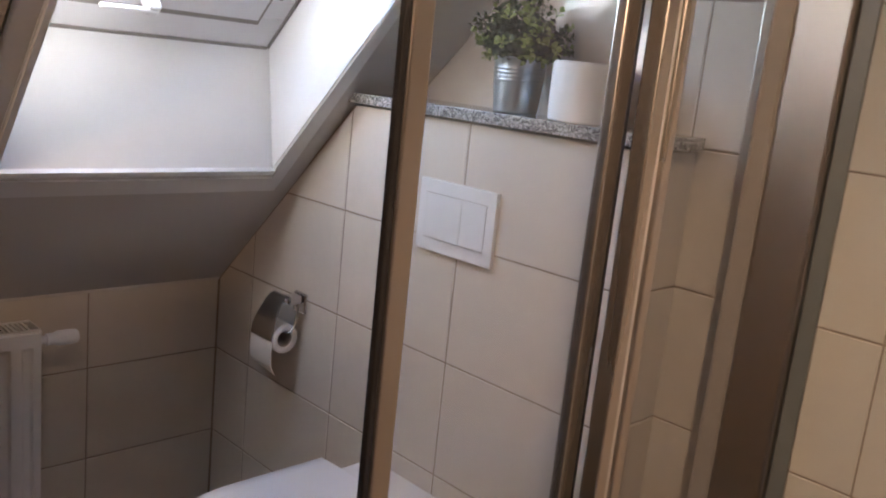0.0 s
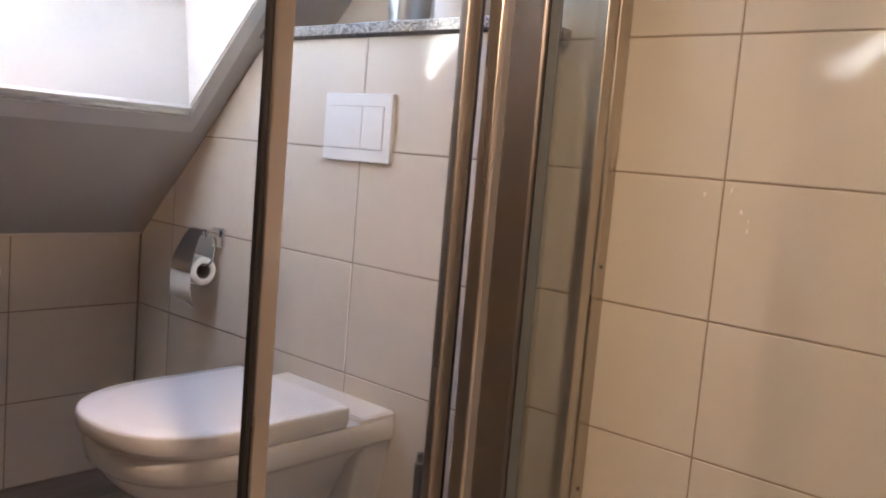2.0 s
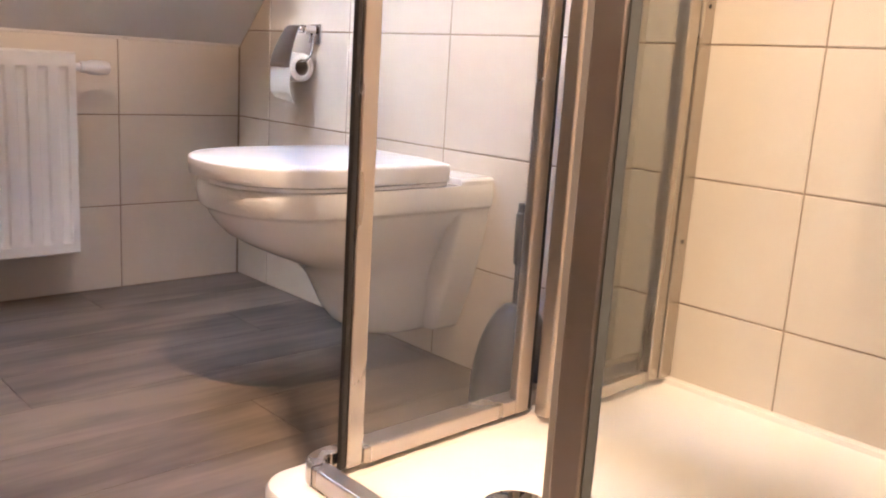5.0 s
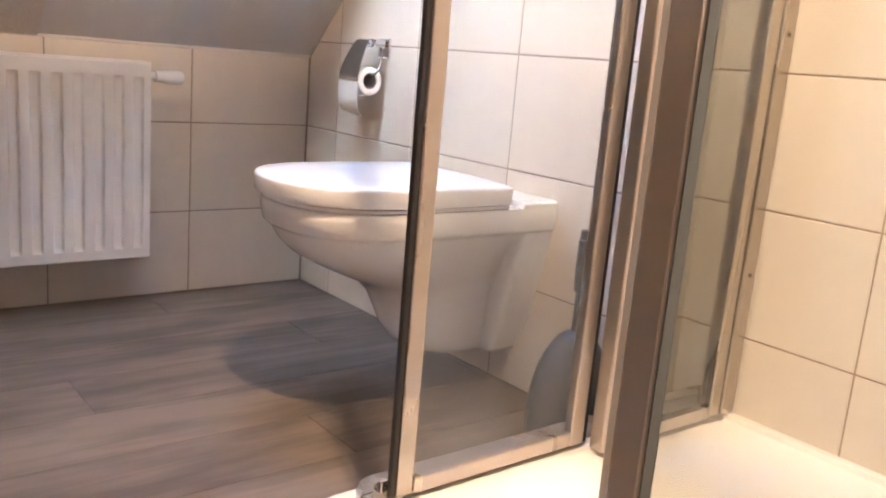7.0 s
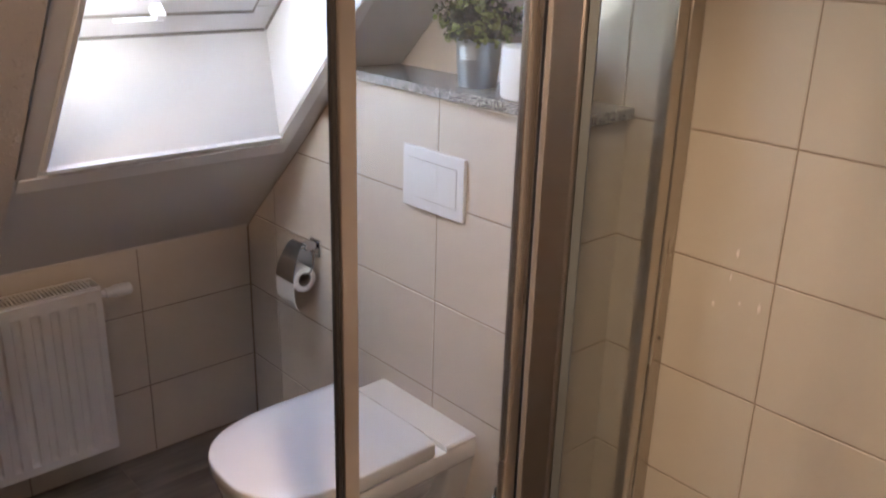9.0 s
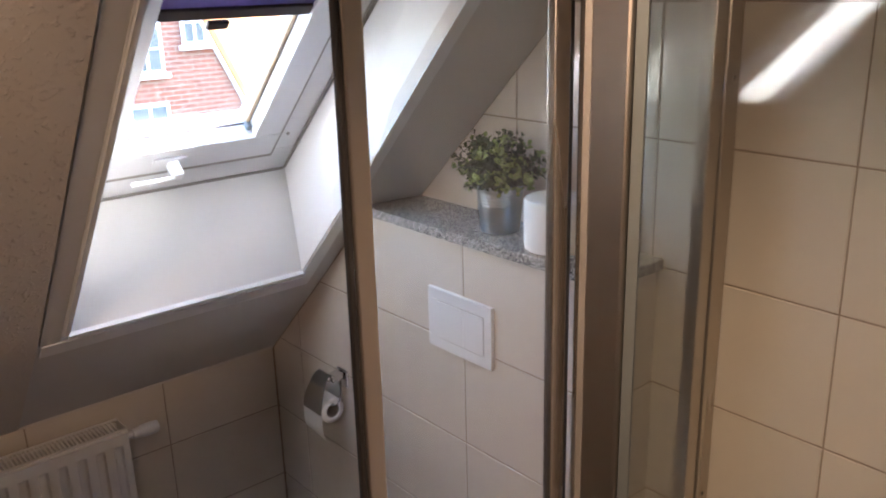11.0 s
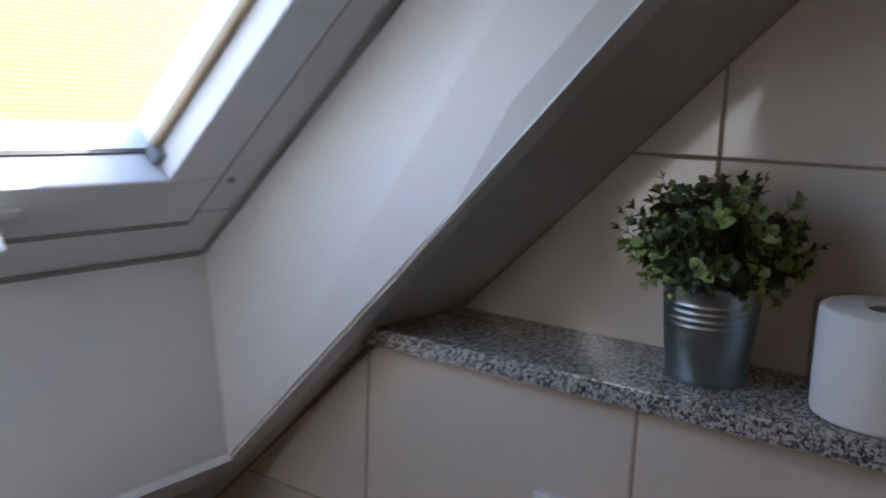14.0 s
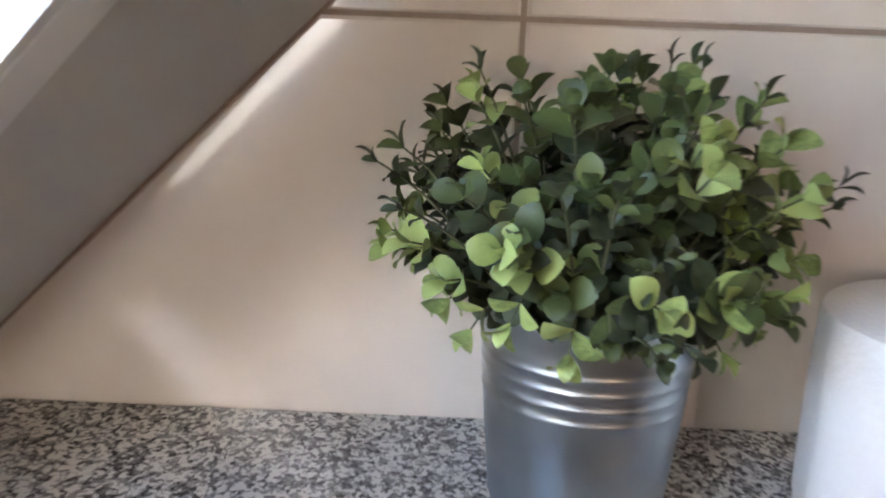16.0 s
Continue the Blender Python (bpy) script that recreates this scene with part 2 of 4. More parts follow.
GLASS = glass_pane("clear_shower_glass", (0.955, 0.965, 0.955), 0.015)
DOORGLASS = glass_pane("hazy_shower_glass", (0.955, 0.965, 0.955), 0.03)
WINGLASS = glass_pane("window_glass", (0.97, 0.98, 0.98))
FABRIC = surface("purple_blue_blind_fabric", (0.15, 0.125, 0.26), 0.9, vary=0.22, scale=40, fine=400)
fn, fl2 = FABRIC.node_tree.nodes, FABRIC.node_tree.links     # cloth lets some daylight through
thru, both_ways = fn.new("ShaderNodeBsdfTranslucent"), fn.new("ShaderNodeMixShader")
thru.inputs["Color"].default_value, both_ways.inputs[0].default_value = (0.20, 0.16, 0.36, 1), 0.18
fl2.new(fn["Principled BSDF"].outputs[0], both_ways.inputs[1])
fl2.new(thru.outputs[0], both_ways.inputs[2])
fl2.new(both_ways.outputs[0], fn["Material Output"].inputs["Surface"])
DARKBROWN = surface("dark_brown_rail", (0.04, 0.025, 0.02), 0.4, vary=0.1)
def brickwork(name):
    m, nt, b = nodes_of(name)
    n, l = nt.nodes, nt.links
    co, mp, br = n.new("ShaderNodeTexCoord"), n.new("ShaderNodeMapping"), n.new("ShaderNodeTexBrick")
    mp.inputs["Rotation"].default_value = (radians(90), 0, 0)
    br.inputs["Scale"].default_value, br.inputs["Brick Width"].default_value, br.inputs["Row Height"].default_value, br.inputs["Mortar Size"].default_value = 1.0, 0.22, 0.065, 0.007
    br.inputs["Color1"].default_value, br.inputs["Color2"].default_value, br.inputs["Mortar"].default_value = (0.23, 0.085, 0.055, 1), (0.18, 0.072, 0.05, 1), (0.26, 0.22, 0.18, 1)
    l.new(co.outputs["Object"], mp.inputs["Vector"])
    l.new(mp.outputs["Vector"], br.inputs["Vector"])
    l.new(br.outputs["Color"], b.inputs["Base Color"])
    b.inputs["Roughness"].default_value = 0.9
    return m


BRICK = brickwork("red_brick_wall")
ROAD = surface("grey_ground", (0.10, 0.10, 0.09), 0.9, vary=0.2, scale=0.3, fine=3)
ROOFTILE = surface("orange_clay_roof_tile", (0.48, 0.205, 0.07), 0.85, vary=0.2, scale=2, fine=14)


# ---- mesh helpers ----
def mesh_of(name, bm, material, smooth=False):
    me = bpy.data.meshes.new(name)
    bmesh.ops.recalc_face_normals(bm, faces=bm.faces)
    bm.to_mesh(me)
    bm.free()
    me.materials.append(material)
    if smooth:
        for p in me.polygons:
            p.use_smooth = True
        me.set_sharp_from_angle(angle=radians(smooth if smooth > 1 else 40))
    return me


def thing(name, label, category, group="", kind="", at=(0, 0, 0)):
    ob = new(name)
    ob.location = at
    ob.empty_display_size = 0.05
    return tagged(ob, label, category, group, kind)


def part(name, bm, material, parent, label="", smooth=False):
    ob = new(name, mesh_of(name, bm, material, smooth))
    ob.parent = parent
    # meshes are written in world places, the parent stands at its base
    base = Vector((0, 0, 0))
    p = parent
    while p:
        base += p.location
        p = p.parent
    ob.data.transform(Matrix.Translation(-base))
    return tagged(ob, label)


def solid(name, bm, material, label, category, kind="", group="", smooth=False):
    ob = new(name, mesh_of(name, bm, material, smooth))
    return tagged(ob, label, category, group, kind)


def box(bm, x0, x1, y0, y1, z0, z1, bevel=0.0, seg=2):
    r = bmesh.ops.create_cube(bm, size=1)
    vs = r["verts"]
    for v in vs:
        v.co = Vector(((x0 + x1) / 2 + v.co.x * (x1 - x0), (y0 + y1) / 2 + v.co.y * (y1 - y0), (z0 + z1) / 2 + v.co.z * (z1 - z0)))
    if bevel:
        es = list({e for v in vs for e in v.link_edges})
        bmesh.ops.bevel(bm, geom=es, offset=bevel, segments=seg, affect="EDGES", profile=0.5)
    return bm


def cube(x0, x1, y0, y1, z0, z1, bevel=0.0, seg=2):
    return box(bmesh.new(), x0, x1, y0, y1, z0, z1, bevel, seg)


def lathe(profile, centre, axis="z", n=48, bm=None):
    """A turned body from (radius, height) pairs about a line through centre."""
    bm = bm or bmesh.new()
    rings = []
    for r, h in profile:
        ring = []
        for i in range(n):
            a = 2 * math.pi * i / n
            c, s = r * math.cos(a), r * math.sin(a)
            p = {"z": (c, s, h), "x": (h, c, s), "y": (c, h, s)}[axis]
            ring.append(bm.verts.new(Vector(centre) + Vector(p)))
        rings.append(ring)
    for a, b in zip(rings, rings[1:]):
        for i in range(n):
            bm.faces.new((a[i], a[(i + 1) % n], b[(i + 1) % n], b[i]))
    if profile[0] != profile[-1]:
        for ring in (rings[0], rings[-1]):
            bm.faces.new(ring)
    return bm


def loft(rings, caps=True):
    bm = bmesh.new()
    vs = [[bm.verts.new(p) for p in ring] for ring in rings]
    n = len(vs[0])
    for a, b in zip(vs, vs[1:]):
        for i in range(n):
            bm.faces.new((a[i], a[(i + 1) % n], b[(i + 1) % n], b[i]))
    if caps:
        bm.faces.new(vs[0])
        bm.faces.new(vs[-1])
    return bm


def tube(points, radius, n=12):
    """A round bar along points."""
    rings = []
    for i, p in enumerate(points):
        p = Vector(p)
        a, b = Vector(points[max(0, i - 1)]), Vector(points[min(len(points) - 1, i + 1)])
        d = (b - a).normalized()
        u = d.orthogonal().normalized() if not rings else (lastu - d * lastu.dot(d)).normalized()
        lastu = u
        w = d.cross(u)
        r = radius[i] if isinstance(radius, (list, tuple)) else radius
        rings.append([p + r * (math.cos(t) * u + math.sin(t) * w) for t in [2 * math.pi * k / n for k in range(n)]])
    return loft(rings)


def clip(poly, a, b, c):
    """The part of a convex polygon with a*u + b*v <= c."""
    out = []
    for i, p in enumerate(poly):
        q = poly[(i + 1) % len(poly)]
        dp, dq = a * p[0] + b * p[1] - c, a * q[0] + b * q[1] - c
        if dp <= 0:
            out.append(p)
        if dp * dq < 0:
            t = dp / (dp - dq)
            out.append((p[0] + t * (q[0] - p[0]), p[1] + t * (q[1] - p[1])))
    return out


def slab(poly, lift, thick, to_world, chamfer=0.0015):
    """A flat piece with chamfered face: poly in (u, v), from lift up to lift + thick."""
    bm = bmesh.new()
    cu, cv = sum(p[0] for p in poly) / len(poly), sum(p[1] for p in poly) / len(poly)

    def inset(p):
        du, dv = cu - p[0], cv - p[1]
        d = math.hypot(du, dv) or 1
        return (p[0] + chamfer * 1.4 * du / d, p[1] + chamfer * 1.4 * dv / d)

    rings = [[(u, v, lift) for u, v in poly], [(u, v, lift + thick - chamfer) for u, v in poly], [(*inset(p), lift + thick) for p in poly]]
    vs = [[bm.verts.new(to_world(*p)) for p in r] for r in rings]
    n = len(poly)
    for a, b in zip(vs, vs[1:]):
        for i in range(n):
            bm.faces.new((a[i], a[(i + 1) % n], b[(i + 1) % n], b[i]))
    bm.faces.new(vs[-1])
    bm.faces.new(vs[0])
    return bm


# ---- the plan ----
FLOOR = -0.012
SHELF = 1.2425         # top of the granite shelf
MAIN = 0.157          # tiled main wall, plane x
KNEE_TOP, PITCH = 0.68, 0.975   # slope: z = KNEE_TOP - PITCH * y
STEEPER = 0.098                 # by which the slope steepens above the skylight's sill
CEIL = 2.32
RIGHT_Y = -1.31       # end of the cistern box
SHX = -0.66           # entry side of the shower
BACK = -2.33          # back wall of the shower
ROWZ = [FLOOR] + [0.223 + 0.25 * k for k in range(0, 9)]
TT, GR = 0.008, 0.0016      # tile thickness, half a joint


def slope_z(y):
    return KNEE_TOP - PITCH * y


# ---- the large structure ----
def wall_x(face):
    return lambda u, v, h: (face + TT - h, u, v)


def wall_y(face):
    return lambda u, v, h: (u, face + TT - h, v)


def wall_y_back(face):
    return lambda u, v, h: (u, face - TT + h, v)


def tiles(owner, cols, rows, to_world, cuts=(), thick=TT):
    for a, b in zip(cols, cols[1:]):
        for c, d in zip(rows, rows[1:]):
            u0, u1 = min(a, b) + GR, max(a, b) - GR
            poly = [(u0, c + GR), (u1, c + GR), (u1, d - GR), (u0, d - GR)]
            for cut in cuts:
                poly = clip(poly, *cut) if len(poly) > 2 else []
            if len(poly) < 3 or max(p[1] for p in poly) - min(p[1] for p in poly) < 0.008:
                continue
            part("tile", slab(poly, 0.0, thick, to_world), TILE, owner)


UNDER = (PITCH, 1.0, KNEE_TOP - 0.002)       # under the slope, in (y, z)

poly = [(-3.3, FLOOR - 0.05), (0.1, FLOOR - 0.05), (0.1, CEIL + 0.1), (-3.3, CEIL + 0.1)]
poly = clip(poly, PITCH, 1.0, KNEE_TOP + 0.05)
wall_main = solid("wall_main", slab(poly, 0, 0.1265, lambda u, v, h: (MAIN + TT + 0.12 - h, u, v), 0), GROUT, "cream tiled wall with thin grey-brown joints", "wall", "structure")

bx = [(RIGHT_Y + 0.0015, FLOOR), (0.0, FLOOR), (0.0, 1.214), (RIGHT_Y + 0.0015, 1.214)]
bx = clip(bx, PITCH, 1.0, KNEE_TOP + 0.004)
wall_box = solid("wall_cistern_box", slab(bx, 0, MAIN + TT - 0.0025, lambda u, v, h: (MAIN + TT - 0.001 - h, u, v), 0), GROUT, "low cream tiled wall boxing in the toilet cistern", "wall", "structure")

wall_knee = solid("wall_knee", cube(-3.9, 0.12, 0.0015, 0.14, FLOOR - 0.05, KNEE_TOP), GROUT, "low cream tiled knee wall under the roof slope", "wall", "structure")
wall_left = solid("wall_left", cube(-3.9, -3.8, -3.3, 0.0, FLOOR - 0.05, CEIL + 0.1), BEIGE, "plain beige wall out of view", "wall", "structure")
wall_back = solid("wall_back", cube(-3.9, -0.70, -3.3, -3.2, FLOOR - 0.05, CEIL + 0.1), BEIGE, "plain beige wall out of view", "wall", "structure")
wall_shower = solid("wall_shower", cube(-0.70, MAIN + TT, -3.3, BACK - 0.0015, FLOOR - 0.05, CEIL + 0.1), GROUT, "cream tiled back wall of the shower", "wall", "structure")

# unseen wall added to block the second skylight's reflection from low viewpoints
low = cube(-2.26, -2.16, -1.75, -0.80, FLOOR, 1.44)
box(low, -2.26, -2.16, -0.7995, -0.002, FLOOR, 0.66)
low_blocker = solid("low_blocker", low, BEIGE, "low beige wall, unseen, added to block a reflection", "wall", "structure")
floor = solid("floor", cube(-3.9, 0.2, -3.3, 0.1, FLOOR - 0.08, FLOOR - 0.006), GROUT, "grey-brown wood-look plank floor", "floor", "structure")
ceiling = solid("ceiling", cube(-3.9, 0.3, -3.3, -1.66, CEIL, CEIL + 0.1), PAINT, "flat white ceiling", "ceiling", "structure")

# roof slope with the opening for the skylight
NX0, NX1, NY0, NY1 = -0.69, -0.096, -0.371, -1.16
TWIN = -2.53     # the second skylight, mirrored by the shower glass
ROOT = math.hypot(1, PITCH)
NRM = Vector((0, PITCH / ROOT, 1 / ROOT))


def on_slope(x, y, h):
    k = min(1.0, max(0.0, (MAIN - x) / (MAIN - NX1)))
    p = Vector((x, y, slope_z(y) + k * STEEPER * max(0.0, NY0 - y))) + NRM * h
    return (p.x, p.y, p.z)


def rect(x0, x1, y0, y1):
    return [(x0, y0), (x1, y0), (x1, y1), (x0, y1)]


def sheet(name, rects, lift, thick, mat, label, category):
    """A layer of the slope: rectangles in (x, y), in short strips so that it can steepen."""
    bm = bmesh.new()
    for x0, x1, y0, y1 in rects:
        n = max(2, int(abs(y1 - y0) / 0.08))
        rows = []
        for i in range(n + 1):
            y = y0 + (y1 - y0) * i / n
            rows.append([bm.verts.new(on_slope(x, y, h)) for x, h in ((x0, lift), (x1, lift), (x1, lift + thick), (x0, lift + thick))])
        for a, b in zip(rows, rows[1:]):
            for k in range(4):
                bm.faces.new((a[k], a[(k + 1) % 4], b[(k + 1) % 4], b[k]))
        bm.faces.new(rows[0])
        bm.faces.new(rows[-1])
    return solid(name, bm, mat, label, category, "structure")


TOPY = (KNEE_TOP - CEIL) / PITCH - 0.05
ceiling_slope = sheet("ceiling_slope", [(NX0 - 0.0675, MAIN + 0.008, NY0 + 0.019, 0.03), (NX1 + 0.0185, MAIN + 0.008, TOPY, NY0 + 0.019), (NX0 - 0.062, NX1 + 0.0185, TOPY, NY1 - 0.019), (NX0 - 0.062, NX0 - 0.0185, NY1 - 0.019, NY0 + 0.019)], 0.0, 0.03, PAINT, "smooth white painted roof slope round the skylight", "ceiling")
ceiling_plaster = sheet("ceiling_plaster", [(-3.83, NX0 + TWIN - 0.0185, TOPY, 0.03), (NX1 + TWIN + 0.0185, NX0 - 0.068, TOPY, 0.03), (NX0 + TWIN - 0.0185, NX1 + TWIN + 0.0185, NY0 + 0.019, 0.03), (NX0 + TWIN - 0.0185, NX1 + TWIN + 0.0185, TOPY, NY1 - 0.019)], -0.004, 0.034, PLASTER, "rough textured plaster on the roof slope", "ceiling")
# black backing stands in for the shade inside the gap
trim_groove = sheet("trim_groove", [(NX0 - 0.068, NX0 - 0.0625, TOPY, NY0 + 0.02)], 0.02, 0.01, RUBBER, "gap beside the window lining, its shade put in as a black strip", "trim")

trim_sill = sheet("trim_sill", [(NX0 - 0.058, NX1 + 0.05, NY0 + 0.022, NY0 + 0.060)], -0.003, 0.003, BOARD, "white painted strip under the skylight lining", "trim")
trim_side = sheet("trim_side", [(NX1 + 0.019, NX1 + 0.050, -1.3, NY0 + 0.0215)], -0.003, 0.003, BOARD, "white painted strip beside the skylight lining", "trim")
trim_bead = sheet("trim_bead", [(NX0 - 0.004, NX1 + 0.006, NY0 - 0.004, NY0 + 0.006)], -0.009, 0.012, BOARD, "thin white bead along the edge of the window lining", "trim")
# lining of the skylight
WY, WZ = -0.329, 1.318
WDIR = Vector((0, -0.716, 0.698))
WNRM = Vector((0, 0.698, 0.716))


def on_window(x, s, h):
    p = Vector((x, WY, WZ)) + WDIR * s + WNRM * h
    return (p.x, p.y, p.z)


def wbar(x0, x1, s0, s1, h0, h1, bevel=0.002):
    bm = cube(x0, x1, s0, s1, h0, h1, bevel)
    for v in bm.verts:
        v.co = on_window(*v.co)
    return bm


WTOP = 1.0
wt = on_window(0, WTOP, 0)


def prism(pts, d):
    """A board from a quad, thickened by the vector d."""
    bm = bmesh.new()
    a = [bm.verts.new(p) for p in pts]
    b = [bm.verts.new(Vector(p) + Vector(d)) for p in pts]
    bm.faces.new(a)
    bm.faces.new(b)
    for i in range(4):
        bm.faces.new((a[i], a[(i + 1) % 4], b[(i + 1) % 4], b[i]))
    bmesh.ops.bevel(bm, geom=list(bm.edges), offset=0.004, segments=3, affect="EDGES")
    return bm


PROUD = -0.006
e0, e1 = on_slope(NX0, NY0, PROUD), on_slope(NX0, NY1, PROUD)
NXT = NX1 + 0.043     # the lining leans out a little towards its head
lining = thing("window_lining", "white lacquered boards lining the deep skylight opening", "window lining", kind="structure")
part("board", prism([(NX1, e0[1], e0[2]), (NX1, WY, WZ), (NX1 + 0.015, wt[1], wt[2]), (NXT, e1[1], e1[2])], (0.018, 0, 0)), BOARD, lining)
part("board", prism([(NX0, e0[1], e0[2]), (NX0, WY, WZ), (NX0, wt[1], wt[2]), (NX0, e1[1], e1[2])], (-0.018, 0, 0)), BOARD, lining)
part("sill_board", prism([(NX0 - 0.016, e0[1], e0[2]), (NX1 + 0.016, e0[1], e0[2]), (NX1 + 0.016, WY, WZ), (NX0 - 0.016, WY, WZ)], (0, 0.018, -0.003)), BOARD, lining)
part("head_board", prism([(NX0, e1[1], e1[2]), (NXT, e1[1], e1[2]), (NXT, wt[1], wt[2]), (NX0, wt[1], wt[2])], (0, -0.012, 0.012)), BOARD, lining)

# roof build-up round the skylight, out of view, added to keep stray daylight out
roof = bmesh.new()
for q in ((-4.0, NX0 + TWIN - 0.019, -0.6, 1.9), (NX1 + TWIN + 0.050, NX0 - 0.019, -0.6, 1.9), (NX0 + TWIN - 0.019, NX1 + TWIN + 0.050, -0.6, -0.004), (NX0 + TWIN - 0.019, NX1 + TWIN + 0.050, WTOP + 0.081, 1.9), (NX1 + 0.050, 0.4, -0.6, 1.9), (NX0 - 0.019, NX1 + 0.050, -0.6, -0.004), (NX0 - 0.019, NX1 + 0.050, WTOP + 0.081, 1.9)):
    b2 = wbar(q[0], q[1], q[2], q[3], 0.02, 0.12, 0)
    me = bpy.data.meshes.new('t')
    b2.to_mesh(me)
    b2.free()
    roof.from_mesh(me)
    bpy.data.meshes.remove(me)
solid('roof', roof, ROAD, 'dark outer roof covering, unseen, added to stop light round the skylight', 'roof', 'structure')

# skylight
window_1 = thing("window_1", "white pivot skylight with a half-drawn dark blind", "skylight", kind="structure")
frame_ob = part("window_frame", wbar(NX0 - 0.018, NX1 + 0.049, -0.003, 0.088, 0.003, 0.09), PLASTIC, window_1)
part("window_frame", wbar(NX1 - 0.083, NX1 + 0.049, 0.0895, WTOP, 0.003, 0.09), PLASTIC, window_1)
part("window_frame", wbar(NX0 - 0.02, NX0 + 0.075, 0.0895, WTOP, 0.003, 0.09), PLASTIC, window_1)
part("window_frame", wbar(NX0 - 0.02, NX1 + 0.02, WTOP + 0.001, WTOP + 0.08, 0.004, 0.09), PLASTIC, window_1)
SX0, SX1 = NX0 + 0.078, NX1 - 0.086
part("sash", wbar(SX0 - 0.016, SX1 + 0.016, 0.084, 0.165, -0.006, 0.08, 0.003), PLASTIC, window_1)
part("sash", wbar(SX1 - 0.055, SX1 + 0.016, 0.1652, WTOP - 0.005, -0.006, 0.08, 0.003), PLASTIC, window_1)
part("sash", wbar(SX0 - 0.016, SX0 + 0.055, 0.1652, WTOP - 0.005, -0.006, 0.08, 0.003), PLASTIC, window_1)
part("gasket_shade_strip", wbar(SX0 + 0.055, SX1 - 0.055, 0.1652, 0.1675, 0.034, 0.0398, 0.0), DARKBROWN, window_1)
part("gasket_shade_strip", wbar(SX1 - 0.058, SX1 - 0.055, 0.170, WTOP - 0.01, 0.030, 0.039, 0.0), DARKBROWN, window_1)
part("blind_guide", wbar(SX1 - 0.067, SX1 - 0.0585, 0.172, WTOP - 0.01, 0.028, 0.037, 0.001), GUIDE, window_1, "beige blind guide rail")
part("guide_foot", wbar(SX1 - 0.068, SX1 - 0.056, 0.168, 0.184, 0.014, 0.034, 0.002), LIPGREY, window_1)
# grey strips put in for the shadow along the sash edge
part("gasket_shade_strip", wbar(SX0 - 0.016, SX1 + 0.0245, 0.0690, 0.0838, -0.001, 0.0035, 0.0), SEALGREY, window_1)
part("gasket_shade_strip", wbar(SX1 + 0.0162, SX1 + 0.0245, 0.0840, WTOP - 0.006, -0.001, 0.0035, 0.0), SEALGREY, window_1)
part("screw", wbar(NX1 - 0.045, NX1 - 0.038, 0.147, 0.154, -0.001, 0.004, 0.001), SEALGREY, window_1)
# grey strips put in for the shade in the joint of lining and frame
part("gasket_shade_strip", wbar(NX1 - 0.0035, NX1 + 0.045, 0.002, WTOP, -0.003, 0.0025, 0.001), SEALGREY, window_1)
part("gasket_shade_strip", wbar(NX0 - 0.016, NX1 - 0.0040, -0.006, 0.003, -0.003, 0.0025, 0.001), SEALGREY, window_1)
pane = part("pane", wbar(SX0 + 0.05, SX1 - 0.05, 0.16, WTOP - 0.01, 0.040, 0.044, 0), WINGLASS, window_1)
pane.visible_shadow = False
hnd = part("handle", wbar(-0.535, -0.42, 0.108, 0.119, -0.052, -0.041, 0.004), PLASTIC, window_1, "white lever handle")
part("handle_base", wbar(-0.442, -0.416, 0.100, 0.130, -0.050, -0.0062, 0.006), PLASTIC, hnd)
part("handle_base", wbar(-0.475, -0.395, 0.116, 0.140, -0.012, -0.0062, 0.002), PLASTIC, hnd)

for ob in (lining, window_1):
    copy_thing(ob, Matrix.Translation((TWIN, 0, 0)))
blind = thing("roller_blind", "half-drawn purple-blue roller blind with dark brown bottom rail", "blind")
part("fabric", wbar(SX0 + 0.01, SX1 - 0.052, 0.588, WTOP - 0.01, 0.004, 0.008, 0), FABRIC, blind)
rail = part("bottom_rail", wbar(SX0 + 0.01, SX1 - 0.056, 0.563, 0.590, -0.002, 0.012, 0.003), DARKBROWN, blind)
part("pull_tab", wbar(-0.46, -0.415, 0.543, 0.564, -0.010, 0.0, 0.004), DARKBROWN, rail)

# ---- tiles ----
tiles(wall_main, [-0.547 - 0.374 * k for k in range(6)], ROWZ, wall_x(MAIN), [UNDER, (-1, 0, -BACK), (0, -1, -0.065)])
tiles(wall_box, [-0.0015, -0.169, -0.539, -0.909, RIGHT_Y + TT], ROWZ[:5] + [1.216], wall_x(0.0), [(PITCH, 1.0, KNEE_TOP - 0.004)])
tiles(wall_box, [-0.006, MAIN], ROWZ[:5] + [1.216], lambda u, v, h: (u, RIGHT_Y + TT - h, v))
tiles(wall_knee, [-0.0015, -0.365, -0.744, -1.12, -1.497, -1.874, -2.248], ROWZ[:3] + [KNEE_TOP - 0.002], wall_y(0.0))
tiles(wall_shower, [MAIN, MAIN - 0.374, MAIN - 0.748, -0.70], ROWZ[:-1] + [CEIL], wall_y_back(BACK))
trim = solid("trim_knee_joint", cube(-3.8, -0.001, -0.002, 0.006, KNEE_TOP - 0.006, KNEE_TOP + 0.004, 0.002), SILICONE, "pale sealant joint on top of the knee wall", "trim", "structure")

# floor planks
PW, PL = 0.185, 1.22
rnd = random.Random(4)
y = -0.0
row = 0
